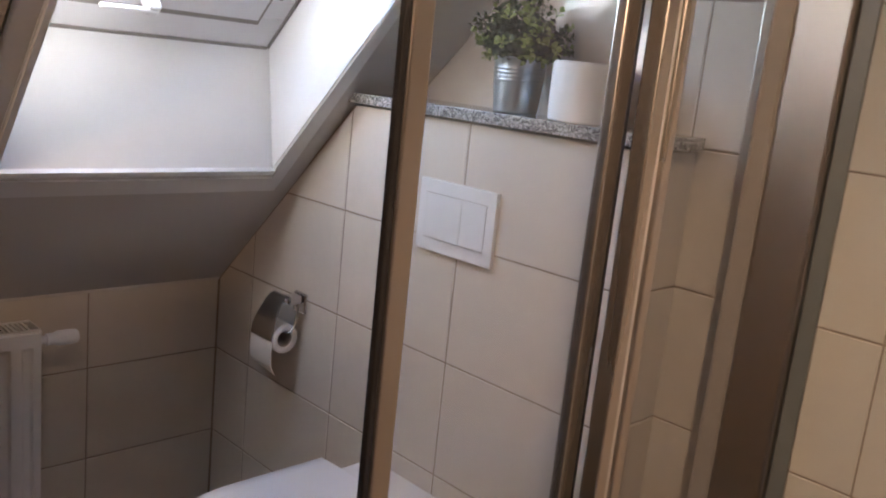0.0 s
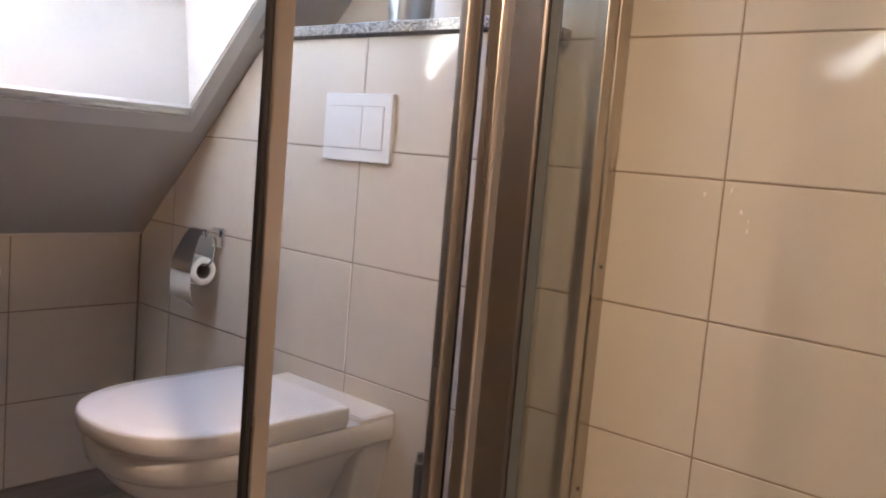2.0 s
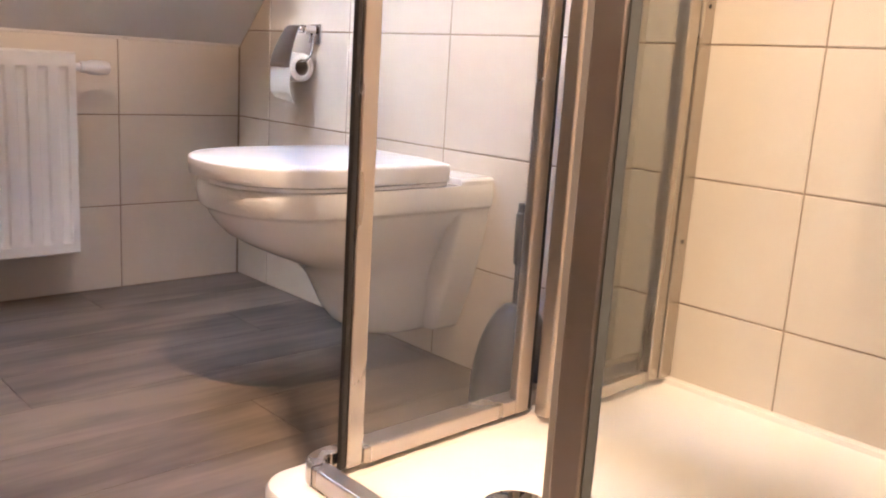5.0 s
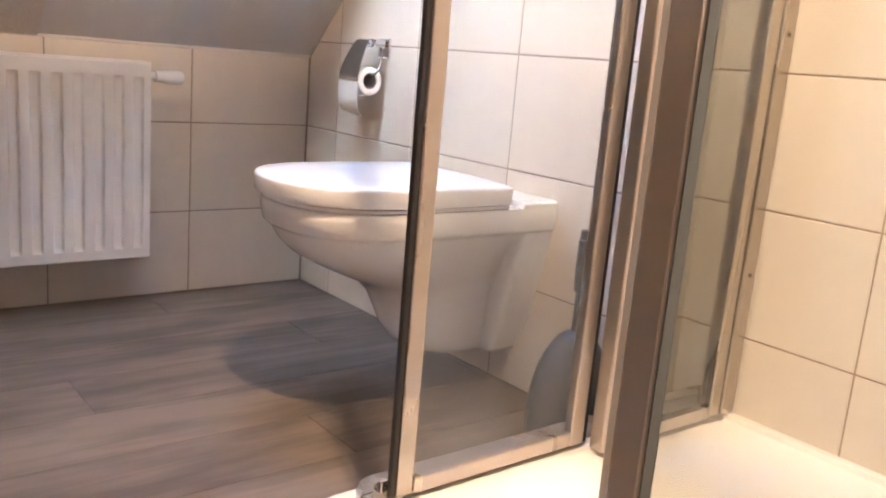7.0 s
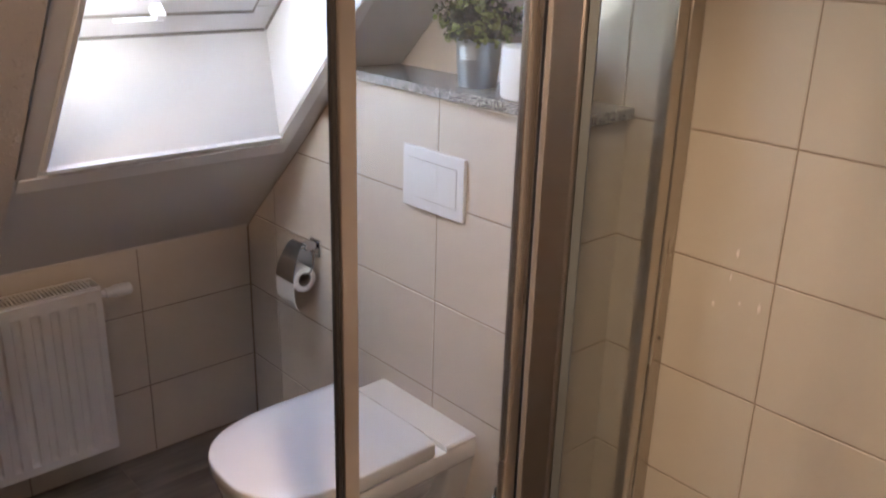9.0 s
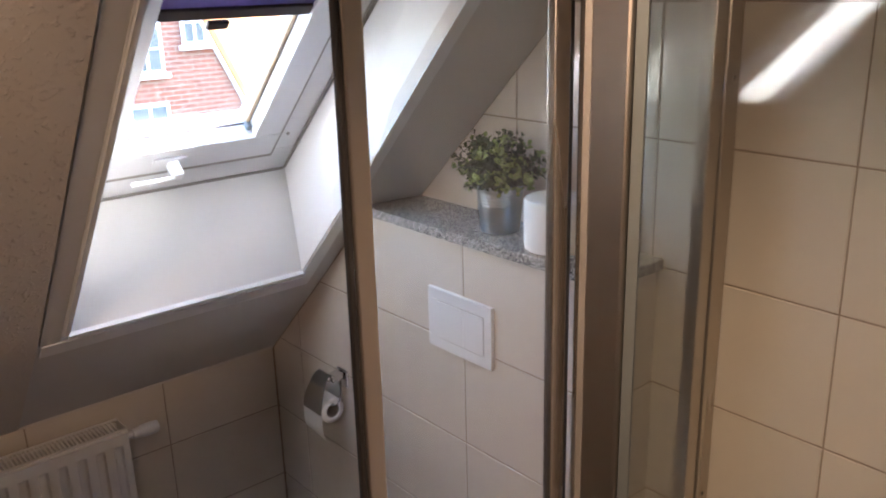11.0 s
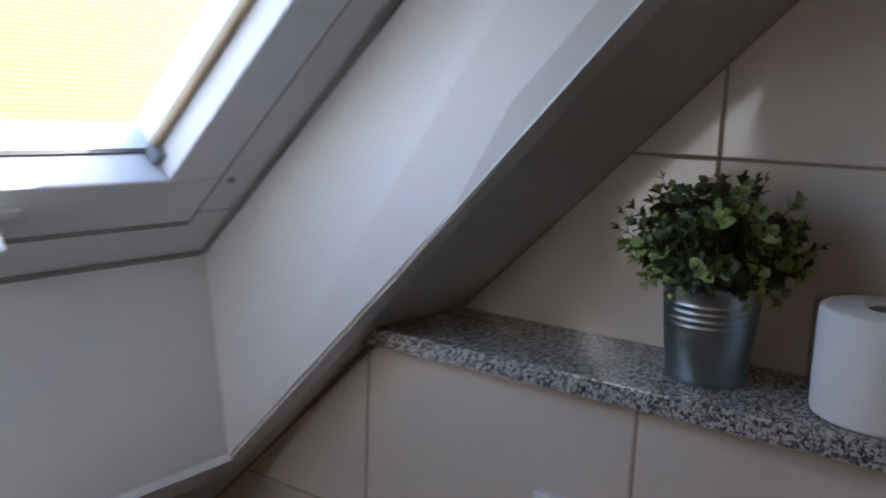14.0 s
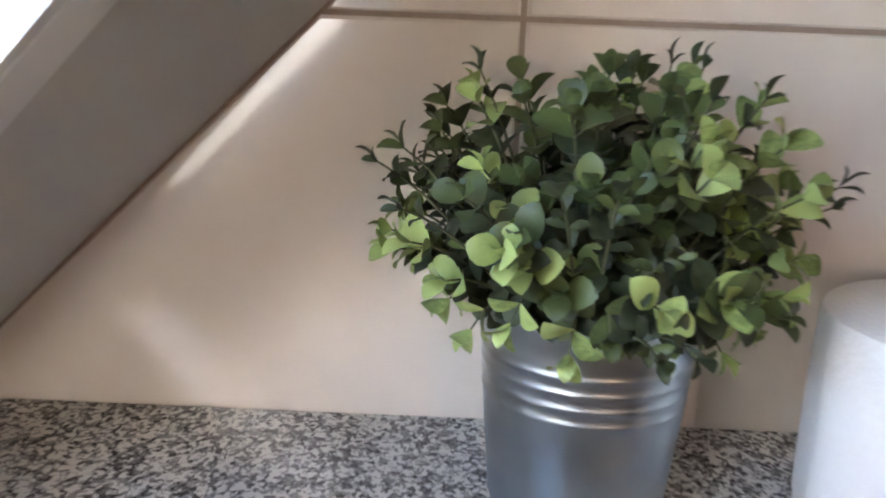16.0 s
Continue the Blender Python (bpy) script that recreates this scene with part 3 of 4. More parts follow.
while y > -3.2:
    x = -3.8 - [0.35, 0.95, 0.1, 0.7, 1.1][row % 5]
    while x < MAIN:
        a, b = max(x, -3.8), min(x + PL, MAIN)
        if b - a > 0.02:
            part("plank", slab(rect(a + 0.0006, b - 0.0006, y - PW + 0.0006, y - 0.0006), -0.006, 0.006, lambda u, v, h: (u, v, FLOOR + h), 0.0006), FLOORWOOD, floor)
        x += PL
    y -= PW
    row += 1


# ---- granite shelf ----
shelf = solid("granite_shelf", slab([(RIGHT_Y - 0.014, -0.018), (-0.545, -0.018), (-0.545, MAIN - 0.002), (RIGHT_Y - 0.014, MAIN - 0.002)], 0, 0.022, lambda u, v, h: (v, u, SHELF - 0.022 + h), 0.002), GRANITE, "polished speckled grey granite shelf on the cistern box", "shelf")


# ---- toilet ----
def dshape(cy, half, x0, x1, z, n=40, sq=2.6):
    """A D-shaped outline: straight at the wall end x0, round at the front x1."""
    pts = []
    L = x0 - x1
    straight = max(0.02, L - half * 1.25)
    for i in range(n + 1):
        a = -math.pi / 2 + math.pi * i / n
        c, s = math.cos(a), math.sin(a)
        c = abs(c) ** (2 / sq)
        s2 = math.copysign(abs(s) ** (2 / sq), s)
        pts.append((x0 - straight - (L - straight) * c, cy - half * s2, z))
    pts.append((x0, cy - half, z))
    pts.append((x0, cy + half, z))
    return [Vector(p) for p in pts]


TCY = -0.892
toilet = thing("toilet", "white wall-hung ceramic toilet with the lid closed", "toilet", at=(0, TCY, 0.1))
TZ = -0.023
rim = [(0.4385, 0.548, 0.168), (0.4385, 0.557, 0.1735), (0.434, 0.562, 0.1755), (0.420, 0.563, 0.176), (0.394, 0.558, 0.175), (0.388, 0.552, 0.172), (0.3865, 0.545, 0.168)]
bowl = [(0.3865, 0.545, 0.168), (0.379, 0.541, 0.167), (0.358, 0.528, 0.164), (0.330, 0.500, 0.157), (0.308, 0.462, 0.148), (0.288, 0.418, 0.137), (0.272, 0.378, 0.127), (0.255, 0.345, 0.117), (0.232, 0.322, 0.108),
        (0.200, 0.306, 0.102), (0.165, 0.290, 0.097), (0.135, 0.268, 0.092), (0.112, 0.240, 0.086), (0.098, 0.205, 0.078), (0.092, 0.17, 0.066)]


def waisted(ring, z):
    """Draws the flanks in towards the wall, below the rim."""
    depth = min(1.0, max(0.0, (0.386 - z) / 0.05)) * 0.30
    out = []
    for p in ring:
        f = min(1.0, max(0.0, (p.x + 0.34) / 0.20))
        out.append(Vector((p.x, TCY + (p.y - TCY) * (1 - depth * f * f * (3 - 2 * f)), p.z)))
    return out


part("bowl", loft([waisted(dshape(TCY, h * 1.045, -0.001, -l, z + TZ, sq=2.5), z) for z, l, h in rim + bowl[1:]]), CERAMIC, toilet, smooth=60)
flange = []
for z, l, h in ((0.387, 0.088, 0.1745), (0.33, 0.086, 0.166), (0.26, 0.083, 0.151), (0.19, 0.079, 0.131), (0.135, 0.075, 0.110), (0.108, 0.071, 0.098), (0.098, 0.066, 0.091)):
    flange.append(dshape(TCY, h, -0.001, -l, z + TZ, sq=12))
part("wall_flange", loft(flange), CERAMIC, toilet, smooth=60)
part("seat", loft([dshape(TCY, h * 1.045, -0.135, -l, z + TZ, sq=2.5) for z, l, h in ((0.4388, 0.556, 0.168), (0.440, 0.562, 0.172), (0.4465, 0.562, 0.172))]), SEAT, toilet, smooth=50)
lid = part("lid", loft([dshape(TCY + 0.002, h * 1.065, -0.138, -l, z + TZ, sq=2.5) for z, l, h in ((0.448, 0.566, 0.172), (0.4495, 0.573, 0.1775), (0.456, 0.5755, 0.179), (0.478, 0.576, 0.1795), (0.4825, 0.5745, 0.1785), (0.4848, 0.570, 0.176), (0.487, 0.53, 0.150), (0.489, 0.44, 0.10))]), SEAT, toilet, smooth=50)
part("deck", slab([(-0.001, TCY - 0.183), (-0.096, TCY - 0.183), (-0.096, TCY + 0.183), (-0.001, TCY + 0.183)], 0, 0.0135, lambda u, v, h: (u, v, 0.4387 + TZ + h), 0.005), CERAMIC, toilet)
part("lid_back", cube(-0.139, -0.112, TCY - 0.130, TCY + 0.130, 0.447 + TZ, 0.470 + TZ, 0.006), SEAT, lid)
for s in (-1, 1):
    part("hinge", lathe([(0.009, -0.022), (0.0105, -0.02), (0.0105, 0.02), (0.009, 0.022)], (-0.1075, TCY + s * 0.085, 0.4505 + TZ), "y", 20), CHROME, toilet, smooth=True)

# flush plate
plate = thing("flush_plate", "white plastic dual flush plate on the tiled box", "flush plate", at=(0, -0.905, 1.02))
PY0, PY1, PZ0, PZ1 = -1.010, -0.797, 0.947, 1.094
part("plate", cube(-0.011, 0.0, PY0, PY1, PZ0, PZ1, 0.002), PLASTIC, plate)
part("surround", cube(-0.0118, -0.0108, PY0 + 0.0228, PY1 - 0.0228, PZ0 + 0.0268, PZ1 - 0.0268, 0.0), SEALGREY, plate)
part("large_button", cube(-0.0130, -0.011, PY0 + 0.024 + 0.066, PY1 - 0.024, PZ0 + 0.028, PZ1 - 0.028, 0.0012), PLASTIC, plate)
part("small_button", cube(-0.0130, -0.011, PY0 + 0.024, PY0 + 0.0885, PZ0 + 0.028, PZ1 - 0.028, 0.0012), PLASTIC, plate)

# paper holder
holder = thing("toilet_paper_holder", "chrome toilet paper holder with a hanging cover flap", "paper holder", at=(0, -0.37, 0.7))
part("wall_plate", cube(-0.010, 0, -0.425, -0.375, 0.690, 0.742, 0.004), CHROME, holder)
part("bracket", cube(-0.052, -0.010, -0.418, -0.383, 0.716, 0.738, 0.006), CHROME, holder)
part("pivot", lathe([(0.006, -0.06), (0.0075, -0.058), (0.0075, 0.002), (0.006, 0.004)], (-0.054, -0.352, 0.727), "y", 20), CHROME, holder, smooth=True)
cover = bmesh.new()
rows = [(-0.048, 0.7375), (-0.055, 0.735), (-0.0615, 0.728), (-0.067, 0.717), (-0.0725, 0.702), (-0.0775, 0.686), (-0.082, 0.668), (-0.0855, 0.652), (-0.088, 0.638), (-0.0885, 0.628)]
cv = []
for w in (0, 0.0022):
    cv.append([[cover.verts.new((x - w, -0.409 + far_side * (0.060 + 0.030 * min(1.0, (0.7375 - z) / 0.08)), z)) for x, z in rows] for far_side in (0, 1)])
for a, b in ((cv[0][0], cv[0][1]), (cv[1][0], cv[1][1]), (cv[0][0], cv[1][0]), (cv[0][1], cv[1][1])):
    for i in range(len(rows) - 1):
        cover.faces.new((a[i], a[i + 1], b[i + 1], b[i]))
for k in (0, -1):
    cover.faces.new((cv[0][0][k], cv[0][1][k], cv[1][1][k], cv[1][0][k]))
part("cover", cover, STEEL, holder, "chrome flap, its grey reflection put into the colour", smooth=True)
part("arm", tube([(-0.022, -0.404, 0.722), (-0.022, -0.412, 0.706), (-0.024, -0.416, 0.684), (-0.030, -0.417, 0.662), (-0.040, -0.416, 0.650), (-0.048, -0.410, 0.646), (-0.048, -0.31, 0.646)], 0.0032), STEEL, holder, smooth=True)


def paper_roll(name, centre, axis, r, h, core, label, category="toilet roll"):
    ob = thing(name, label, category, at=centre)
    rnd2 = random.Random(7)
    part("paper", lathe([(core, -h / 2 + 0.002), (core + 0.002, -h / 2), (r - 0.004, -h / 2), (r - 0.001, -h / 2 + 0.002), (r, -h / 2 + 0.006), (r + 0.0008, 0), (r, h / 2 - 0.006), (r - 0.001, h / 2 - 0.002), (r - 0.004, h / 2), (core + 0.002, h / 2), (core, h / 2 - 0.002), (core, -h / 2 + 0.002)], centre, axis, 56), PAPER, ob, smooth=True)
    part("core", lathe([(core - 0.0015, -h / 2 + 0.003), (core - 0.0002, -h / 2 + 0.003), (core - 0.0002, h / 2 - 0.003), (core - 0.0015, h / 2 - 0.003), (core - 0.0015, -h / 2 + 0.003)], centre, axis, 32), CARD, ob, smooth=True)
    return ob


hung = paper_roll("toilet_roll", Vector((-0.050, -0.362, 0.630)), "y", 0.037, 0.096, 0.021, "part-used white toilet roll on a chrome holder")
tail = bmesh.new()
tp = [(-0.0875, 0.645), (-0.0885, 0.61), (-0.0885, 0.585), (-0.086, 0.565), (-0.080, 0.548), (-0.072, 0.538)]
tv = [[tail.verts.new((x + d, yy, z + (0.010 if yy > -0.35 and i > 3 else 0))) for i, (x, z) in enumerate(tp)] for d in (0, 0.001) for yy in (-0.409, -0.315)]
for a, b in ((tv[0], tv[1]), (tv[2], tv[3]), (tv[0], tv[2]), (tv[1], tv[3])):
    for i in range(len(tp) - 1):
        tail.faces.new((a[i], a[i + 1], b[i + 1], b[i]))
part("loose_sheet", tail, PAPER, hung, smooth=True)
roll = paper_roll("toilet_roll", Vector((0.062, -1.128, SHELF + 0.0535)), "z", 0.065, 0.106, 0.024, "full white toilet roll standing on the granite shelf")

# the torn end of its outer sheet stands off a little
flap, rf = bmesh.new(), random.Random(3)
fr, fl = [], 22
for i in range(fl + 1):
    z = SHELF + 0.003 + 0.100 * i / fl
    end = radians(84 + rf.uniform(-3.5, 3.5))
    row = []
    for j in range(6):
        a = radians(94) + (end - radians(94)) * j / 5
        q = 0.0658 + 0.0014 * (j / 5) ** 2
        row.append(flap.verts.new((0.062 + q * math.cos(a), -1.128 + q * math.sin(a), z)))
    fr.append(row)
for a, b in zip(fr, fr[1:]):
    for j in range(5):
        flap.faces.new((a[j], a[j + 1], b[j + 1], b[j]))
bmesh.ops.solidify(flap, geom=flap.faces[:], thickness=0.0004)
part("torn_sheet", flap, PAPER, roll, smooth=60)


# ---- radiator ----
RX0, RX1, RZ0, RZ1, RY0, RY1 = -1.33, -0.518, 0.125, 0.634, -0.125, -0.032
rad = thing("radiator", "white ribbed steel panel radiator with a top grille", "radiator", at=(-0.9, -0.09, 0.1))


def ribbed(y, depth):
    """A pressed front panel: vertical grooves with rounded ends."""
    bm = bmesh.new()
    pitch = 0.0485
    x = RX1 - 0.004
    cols = [(x, 0)]
    cx = RX1 - 0.034
    while cx > RX0 + 0.02:
        for dx, d in ((0.013, 0), (0.0085, 0.85), (0.006, 1), (-0.006, 1), (-0.0085, 0.85), (-0.013, 0)):
            cols.append((cx + dx, d))
        cx -= pitch
    cols.append((RX0 + 0.004, 0))
    zs = [(RZ0 + 0.006, 0), (RZ0 + 0.030, 0), (RZ0 + 0.036, 0.6), (RZ0 + 0.044, 1), (RZ1 - 0.052, 1), (RZ1 - 0.044, 0.6), (RZ1 - 0.038, 0), (RZ1 - 0.006, 0)]
    grid = [[bm.verts.new((x, y + depth * dx * dz, z)) for z, dz in zs] for x, dx in cols]
    for a, b in zip(grid, grid[1:]):
        for i in range(len(zs) - 1):
            bm.faces.new((a[i], a[i + 1], b[i + 1], b[i]))
    edge = [e for e in bm.edges if e.is_boundary]
    r = bmesh.ops.extrude_edge_only(bm, edges=edge)
    for v in r["geom"]:
        if isinstance(v, bmesh.types.BMVert):
            v.co.y += 0.012
            v.co.x += 0.004 if v.co.x > -0.9 else -0.004
            v.co.z += 0.005 if v.co.z > 0.4 else -0.005
    return bm


part("front_panel", ribbed(RY0, 0.009), ENAMEL, rad, smooth=30)
part("rear_panel", cube(RX0 + 0.005, RX1 - 0.005, RY1 - 0.012, RY1, RZ0 + 0.004, RZ1 - 0.01, 0.004), ENAMEL, rad)
for xa, xb in ((RX1 - 0.003, RX1), (RX0, RX0 + 0.003)):
    part("side_cover", cube(xa, xb, RY0 + 0.010, RY1, RZ0, RZ1, 0.001), ENAMEL, rad)
part("top_rim", cube(RX0 + 0.003, RX1 - 0.003, RY0 + 0.008, RY0 + 0.020, RZ1 - 0.004, RZ1, 0.001), ENAMEL, rad)
part("top_rim", cube(RX0 + 0.003, RX1 - 0.003, RY1 - 0.012, RY1, RZ1 - 0.004, RZ1, 0.001), ENAMEL, rad)
xx = RX1 - 0.020
while xx > RX0 + 0.015:
    part("grille_bar", cube(xx - 0.0045, xx, RY0 + 0.020, RY1 - 0.012, RZ1 - 0.004, RZ1 - 0.001), ENAMEL, rad)
    xx -= 0.0105
valve = part("thermostat_valve", lathe([(0.010, 0.0), (0.010, 0.02), (0.014, 0.022), (0.0145, 0.04), (0.018, 0.046), (0.0185, 0.075), (0.017, 0.090), (0.014, 0.094)], (RX1 - 0.002, -0.088, 0.598), "x", 28), PLASTIC, rad, "white thermostat head", smooth=True)
for xa in (RX1 - 0.12, RX0 + 0.12):
    part("bracket", cube(xa - 0.02, xa + 0.02, RY1, -0.001, RZ0 + 0.05, RZ0 + 0.4, 0.002), ENAMEL, rad)
part("pipe", tube([(RX0 + 0.06, -0.085, RZ0 + 0.01), (RX0 + 0.06, -0.085, 0.05), (RX0 + 0.06, -0.07, 0.03), (RX0 + 0.06, 0.0, 0.03)], 0.009), PLASTIC, rad, smooth=True)

# ---- toilet brush ----
brush = thing("toilet_brush", "dark grey plastic toilet brush in its holder", "toilet brush", at=(-0.08, -1.235, FLOOR))
BX, BY = -0.085, -1.245
part("holder", lathe([(0.050, FLOOR), (0.080, FLOOR + 0.001), (0.085, FLOOR + 0.008), (0.084, 0.05), (0.079, 0.09), (0.070, 0.13), (0.056, 0.165), (0.041, 0.19), (0.026, 0.203), (0.018, 0.206)], (BX, BY, 0), "z", 40), DARKPL, brush, smooth=True)
part("rod", lathe([(0.0055, 0.20), (0.0055, 0.29)], (BX - 0.004, BY + 0.006, 0), "z", 14), DARKPL, brush, smooth=True)
part("grip", lathe([(0.007, 0.283), (0.0105, 0.287), (0.0115, 0.33), (0.0115, 0.385), (0.0085, 0.388), (0.0085, 0.404), (0.006, 0.406)], (BX - 0.004, BY + 0.006, 0), "z", 20), DARKPL, brush, smooth=True)


# ---- shower ----
TRAY_Z = 0.070


def outline(x0, x1, y0, y1, r, z, n=8):
    """A rectangle with its corner (x0, y1) rounded."""
    pts = [(x1, y0, z), (x1, y1, z)]
    for i in range(n + 1):
        a = math.pi / 2 + math.pi / 2 * i / n
        pts.append((x0 + r + r * math.cos(a), y1 - r + r * math.sin(a), z))
    pts.append((x0, y0, z))
    return [Vector(p) for p in pts]


tray = thing("shower_tray", "white acrylic shower tray with chrome drain", "shower tray", at=(-0.28, -1.87, FLOOR))
TX0, TX1, TY0, TY1 = -0.735, MAIN - 0.001, BACK + 0.001, -1.345
part("basin", loft([outline(TX0, TX1, TY0, TY1, 0.05, FLOOR + 0.0005), outline(TX0, TX1, TY0, TY1, 0.05, TRAY_Z - 0.008), outline(TX0 + 0.003, TX1, TY0, TY1 - 0.003, 0.05, TRAY_Z - 0.002), outline(TX0 + 0.009, TX1, TY0, TY1 - 0.009, 0.05, TRAY_Z),
                    outline(TX0 + 0.085, TX1 - 0.02, TY0 + 0.02, TY1 - 0.085, 0.04, TRAY_Z), outline(TX0 + 0.095, TX1 - 0.025, TY0 + 0.025, TY1 - 0.095, 0.04, TRAY_Z - 0.008), outline(TX0 + 0.14, TX1 - 0.06, TY0 + 0.06, TY1 - 0.14, 0.05, TRAY_Z - 0.022)]), ACRYL, tray, smooth=35)
part("drain_cover", lathe([(0.050, TRAY_Z - 0.024), (0.054, TRAY_Z - 0.018), (0.052, TRAY_Z - 0.012), (0.030, TRAY_Z - 0.008), (0.004, TRAY_Z - 0.007)], (-0.475, -1.615, 0), "z", 36), CHROME, tray, smooth=True)

TOP = 1.90
cab = thing("shower_enclosure", "corner shower enclosure of clear glass and aluminium, one door open", "shower enclosure", at=(-0.28, -1.87, TRAY_Z))
RB, RT = TRAY_Z + 0.001, TRAY_Z + 0.030
RX, RY = -0.640, -1.415     # centre of the rounded corner
for z0, z1 in ((RB, RT), (TOP - 0.03, TOP)):
    part("rail", cube(RX, MAIN - 0.001, RY + 0.016, RY + 0.044, z0, z1, 0.003), ALU, cab)
    part("rail", cube(RX - 0.044, RX - 0.016, BACK + 0.001, RY, z0, z1, 0.003), ALU, cab)

    def quarter(r, z):
        return [(RX - r * math.sin(math.pi / 2 * i / 8), RY + r * math.cos(math.pi / 2 * i / 8), z) for i in range(9)]
    q = bmesh.new()
    rings = [quarter(0.044, z0), quarter(0.044, z1 - 0.003), quarter(0.041, z1), quarter(0.019, z1), quarter(0.016, z1 - 0.003), quarter(0.016, z0)]
    qv = [[q.verts.new(p) for p in r] for r in rings]
    for a, b in zip(qv, qv[1:] + qv[:1]):
        for i in range(8):
            q.faces.new((a[i], a[i + 1], b[i + 1], b[i]))
    q.faces.new([r[0] for r in qv])
    q.faces.new([r[-1] for r in qv])
    part("corner_piece", q, ALU, cab, smooth=35)


def bar(x0, x1, y0, y1, z0, z1, bevel=0.003):
    return cube(x0, x1, y0, y1, z0, z1, bevel)


ZA, ZB = TRAY_Z + 0.008, TOP - 0.034
YA = -1.410
# closed sliding door across the toilet side
d = part("sliding_door", bar(-0.6235, -0.594, YA - 0.006, YA + 0.007, ZA, ZB), ALU, cab)
part("seal", bar(-0.633, -0.624, YA - 0.004, YA + 0.006, ZA, ZB, 0.002), RUBBER, d)
part("glass", bar(-0.598, -0.262, YA - 0.0025, YA + 0.0025, ZA + 0.022, ZB - 0.028, 0), DOORGLASS, d)
part("edge_profile", bar(-0.268, -0.236, YA - 0.009, YA + 0.009, ZA, ZB), ALU, d)
part("seal", bar(-0.2355, -0.226, YA - 0.006, YA + 0.006, ZA, ZB, 0.001), RUBBER, d)
part("rail", bar(-0.5935, -0.2685, YA - 0.008, YA + 0.008, ZA, ZA + 0.026), ALU, d)
part("rail", bar(-0.5935, -0.2685, YA - 0.008, YA + 0.008, ZB - 0.03, ZB), ALU, d)
# fixed pane beside the tiled wall
YP = -1.442
f = part("fixed_pane", bar(-0.226, -0.200, YP - 0.010, YP + 0.018, RB, TOP - 0.031), ALU, cab)
part("profile_lip", bar(-0.1995, -0.186, YP - 0.006, YP + 0.014, RB, TOP - 0.031, 0.003), ACRYL, f)
part("profile_lip", bar(-0.1855, -0.162, YP - 0.011, YP + 0.010, RB, TOP - 0.031, 0.004), ALU, f)
part("glass", bar(-0.170, 0.086, YP - 0.0025, YP + 0.0025, RB + 0.02, TOP - 0.031, 0), GLASS, f)
part("rail", bar(-0.161, 0.080, YP - 0.008, YP + 0.008, RB, RB + 0.024, 0.002), ALU, f)
part("wall_profile", bar(0.080, 0.114, YP - 0.010, YP + 0.018, RB, TOP - 0.031), ALU, f)
part("wall_profile", bar(0.1145, MAIN - 0.0005, YP - 0.014, YP + 0.022, RB, TOP - 0.031), ALU, f)
for z in (0.35, 0.79, 1.6):
    part("screw", lathe([(0.004, 0), (0.0038, -0.0015), (0.001, -0.0018)], (0.136, YP - 0.014, z), "y", 14), RUBBER, f)
# open sliding door and fixed pane of the entry side
e = part("sliding_door", bar(SHX - 0.002, SHX + 0.016, -1.846, -1.817, ZA, ZB), ALU, cab)
part("seal", bar(SHX + 0.000, SHX + 0.014, -1.8165, -1.800, ZA, ZB, 0.003), SEALGREY, e)
part("glass", bar(SHX + 0.004, SHX + 0.009, BACK + 0.05, -1.842, ZA + 0.022, ZB - 0.028, 0), GLASS, e)
part("rail", bar(SHX - 0.001, SHX + 0.015, BACK + 0.04, -1.847, ZA, ZA + 0.026), ALU, e)
part("rail", bar(SHX - 0.001, SHX + 0.015, BACK + 0.04, -1.847, ZB - 0.03, ZB), ALU, e)
g = part("fixed_pane", bar(SHX - 0.020, SHX - 0.003, -1.861, -1.824, RT, TOP - 0.031), ALU, cab)
part("glass", bar(SHX - 0.014, SHX - 0.009, BACK + 0.02, -1.8645, RT, TOP - 0.031, 0), GLASS, g)
drops, rd = bmesh.new(), random.Random(4)
for zlo, zhi, count in ((0.93, 0.97, 5), (1.20, 1.34, 7)):
    for _ in range(count):
        rr, yy, zz = rd.uniform(0.0007, 0.0015), rd.uniform(-2.055, -2.005), rd.uniform(zlo, zhi)
        bmesh.ops.create_icosphere(drops, subdivisions=1, radius=rr, matrix=Matrix.Translation((SHX - 0.0143, yy, zz)) @ Matrix.Diagonal((0.4, 1.0, rd.uniform(1.0, 3.2), 1)))
tagged(part("dried_drops", drops, SILICONE, g, "dried whitish water drops", 60), kind="stuff")
part("wall_profile", bar(SHX - 0.022, SHX - 0.002, BACK + 0.0005, BACK + 0.035, RT, TOP - 0.031), ALU, g)
part("seal", bar(SHX - 0.0135, SHX - 0.0095, -1.8640, -1.8615, RT, TOP - 0.031, 0), RUBBER, g)
part("seal_lip", bar(SHX - 0.0165, SHX - 0.0145, -1.8730, -1.8622, RT, TOP - 0.031, 0.0006), LIPGREY, g, "pale grey plastic seal lip")


# ---- potted plant ----
PX, PYC, PZ = 0.073, -0.954, SHELF + 0.0002
plant = thing("potted_plant", "small green leafy plant in a ribbed galvanised metal pot", "plant", at=(PX, PYC, PZ))
prof = [(0.0385, 0.0), (0.0405, 0.0008), (0.0415, 0.004)]
for i in range(13):
    prof.append((0.0418 + 0.0046 * i / 12, 0.006 + 0.046 * i / 12))
for k in range(4):
    z = 0.0570 + 0.0069 * k
    g0 = 0.0467 + 0.0005 * k
    prof += [(g0, z), (g0 + 0.0004, z + 0.0009), (g0 + 0.0006, z + 0.0018), (g0 + 0.0004, z + 0.0027), (g0 + 0.0001, z + 0.0036), (g0 + 0.0002, z + 0.0054)]
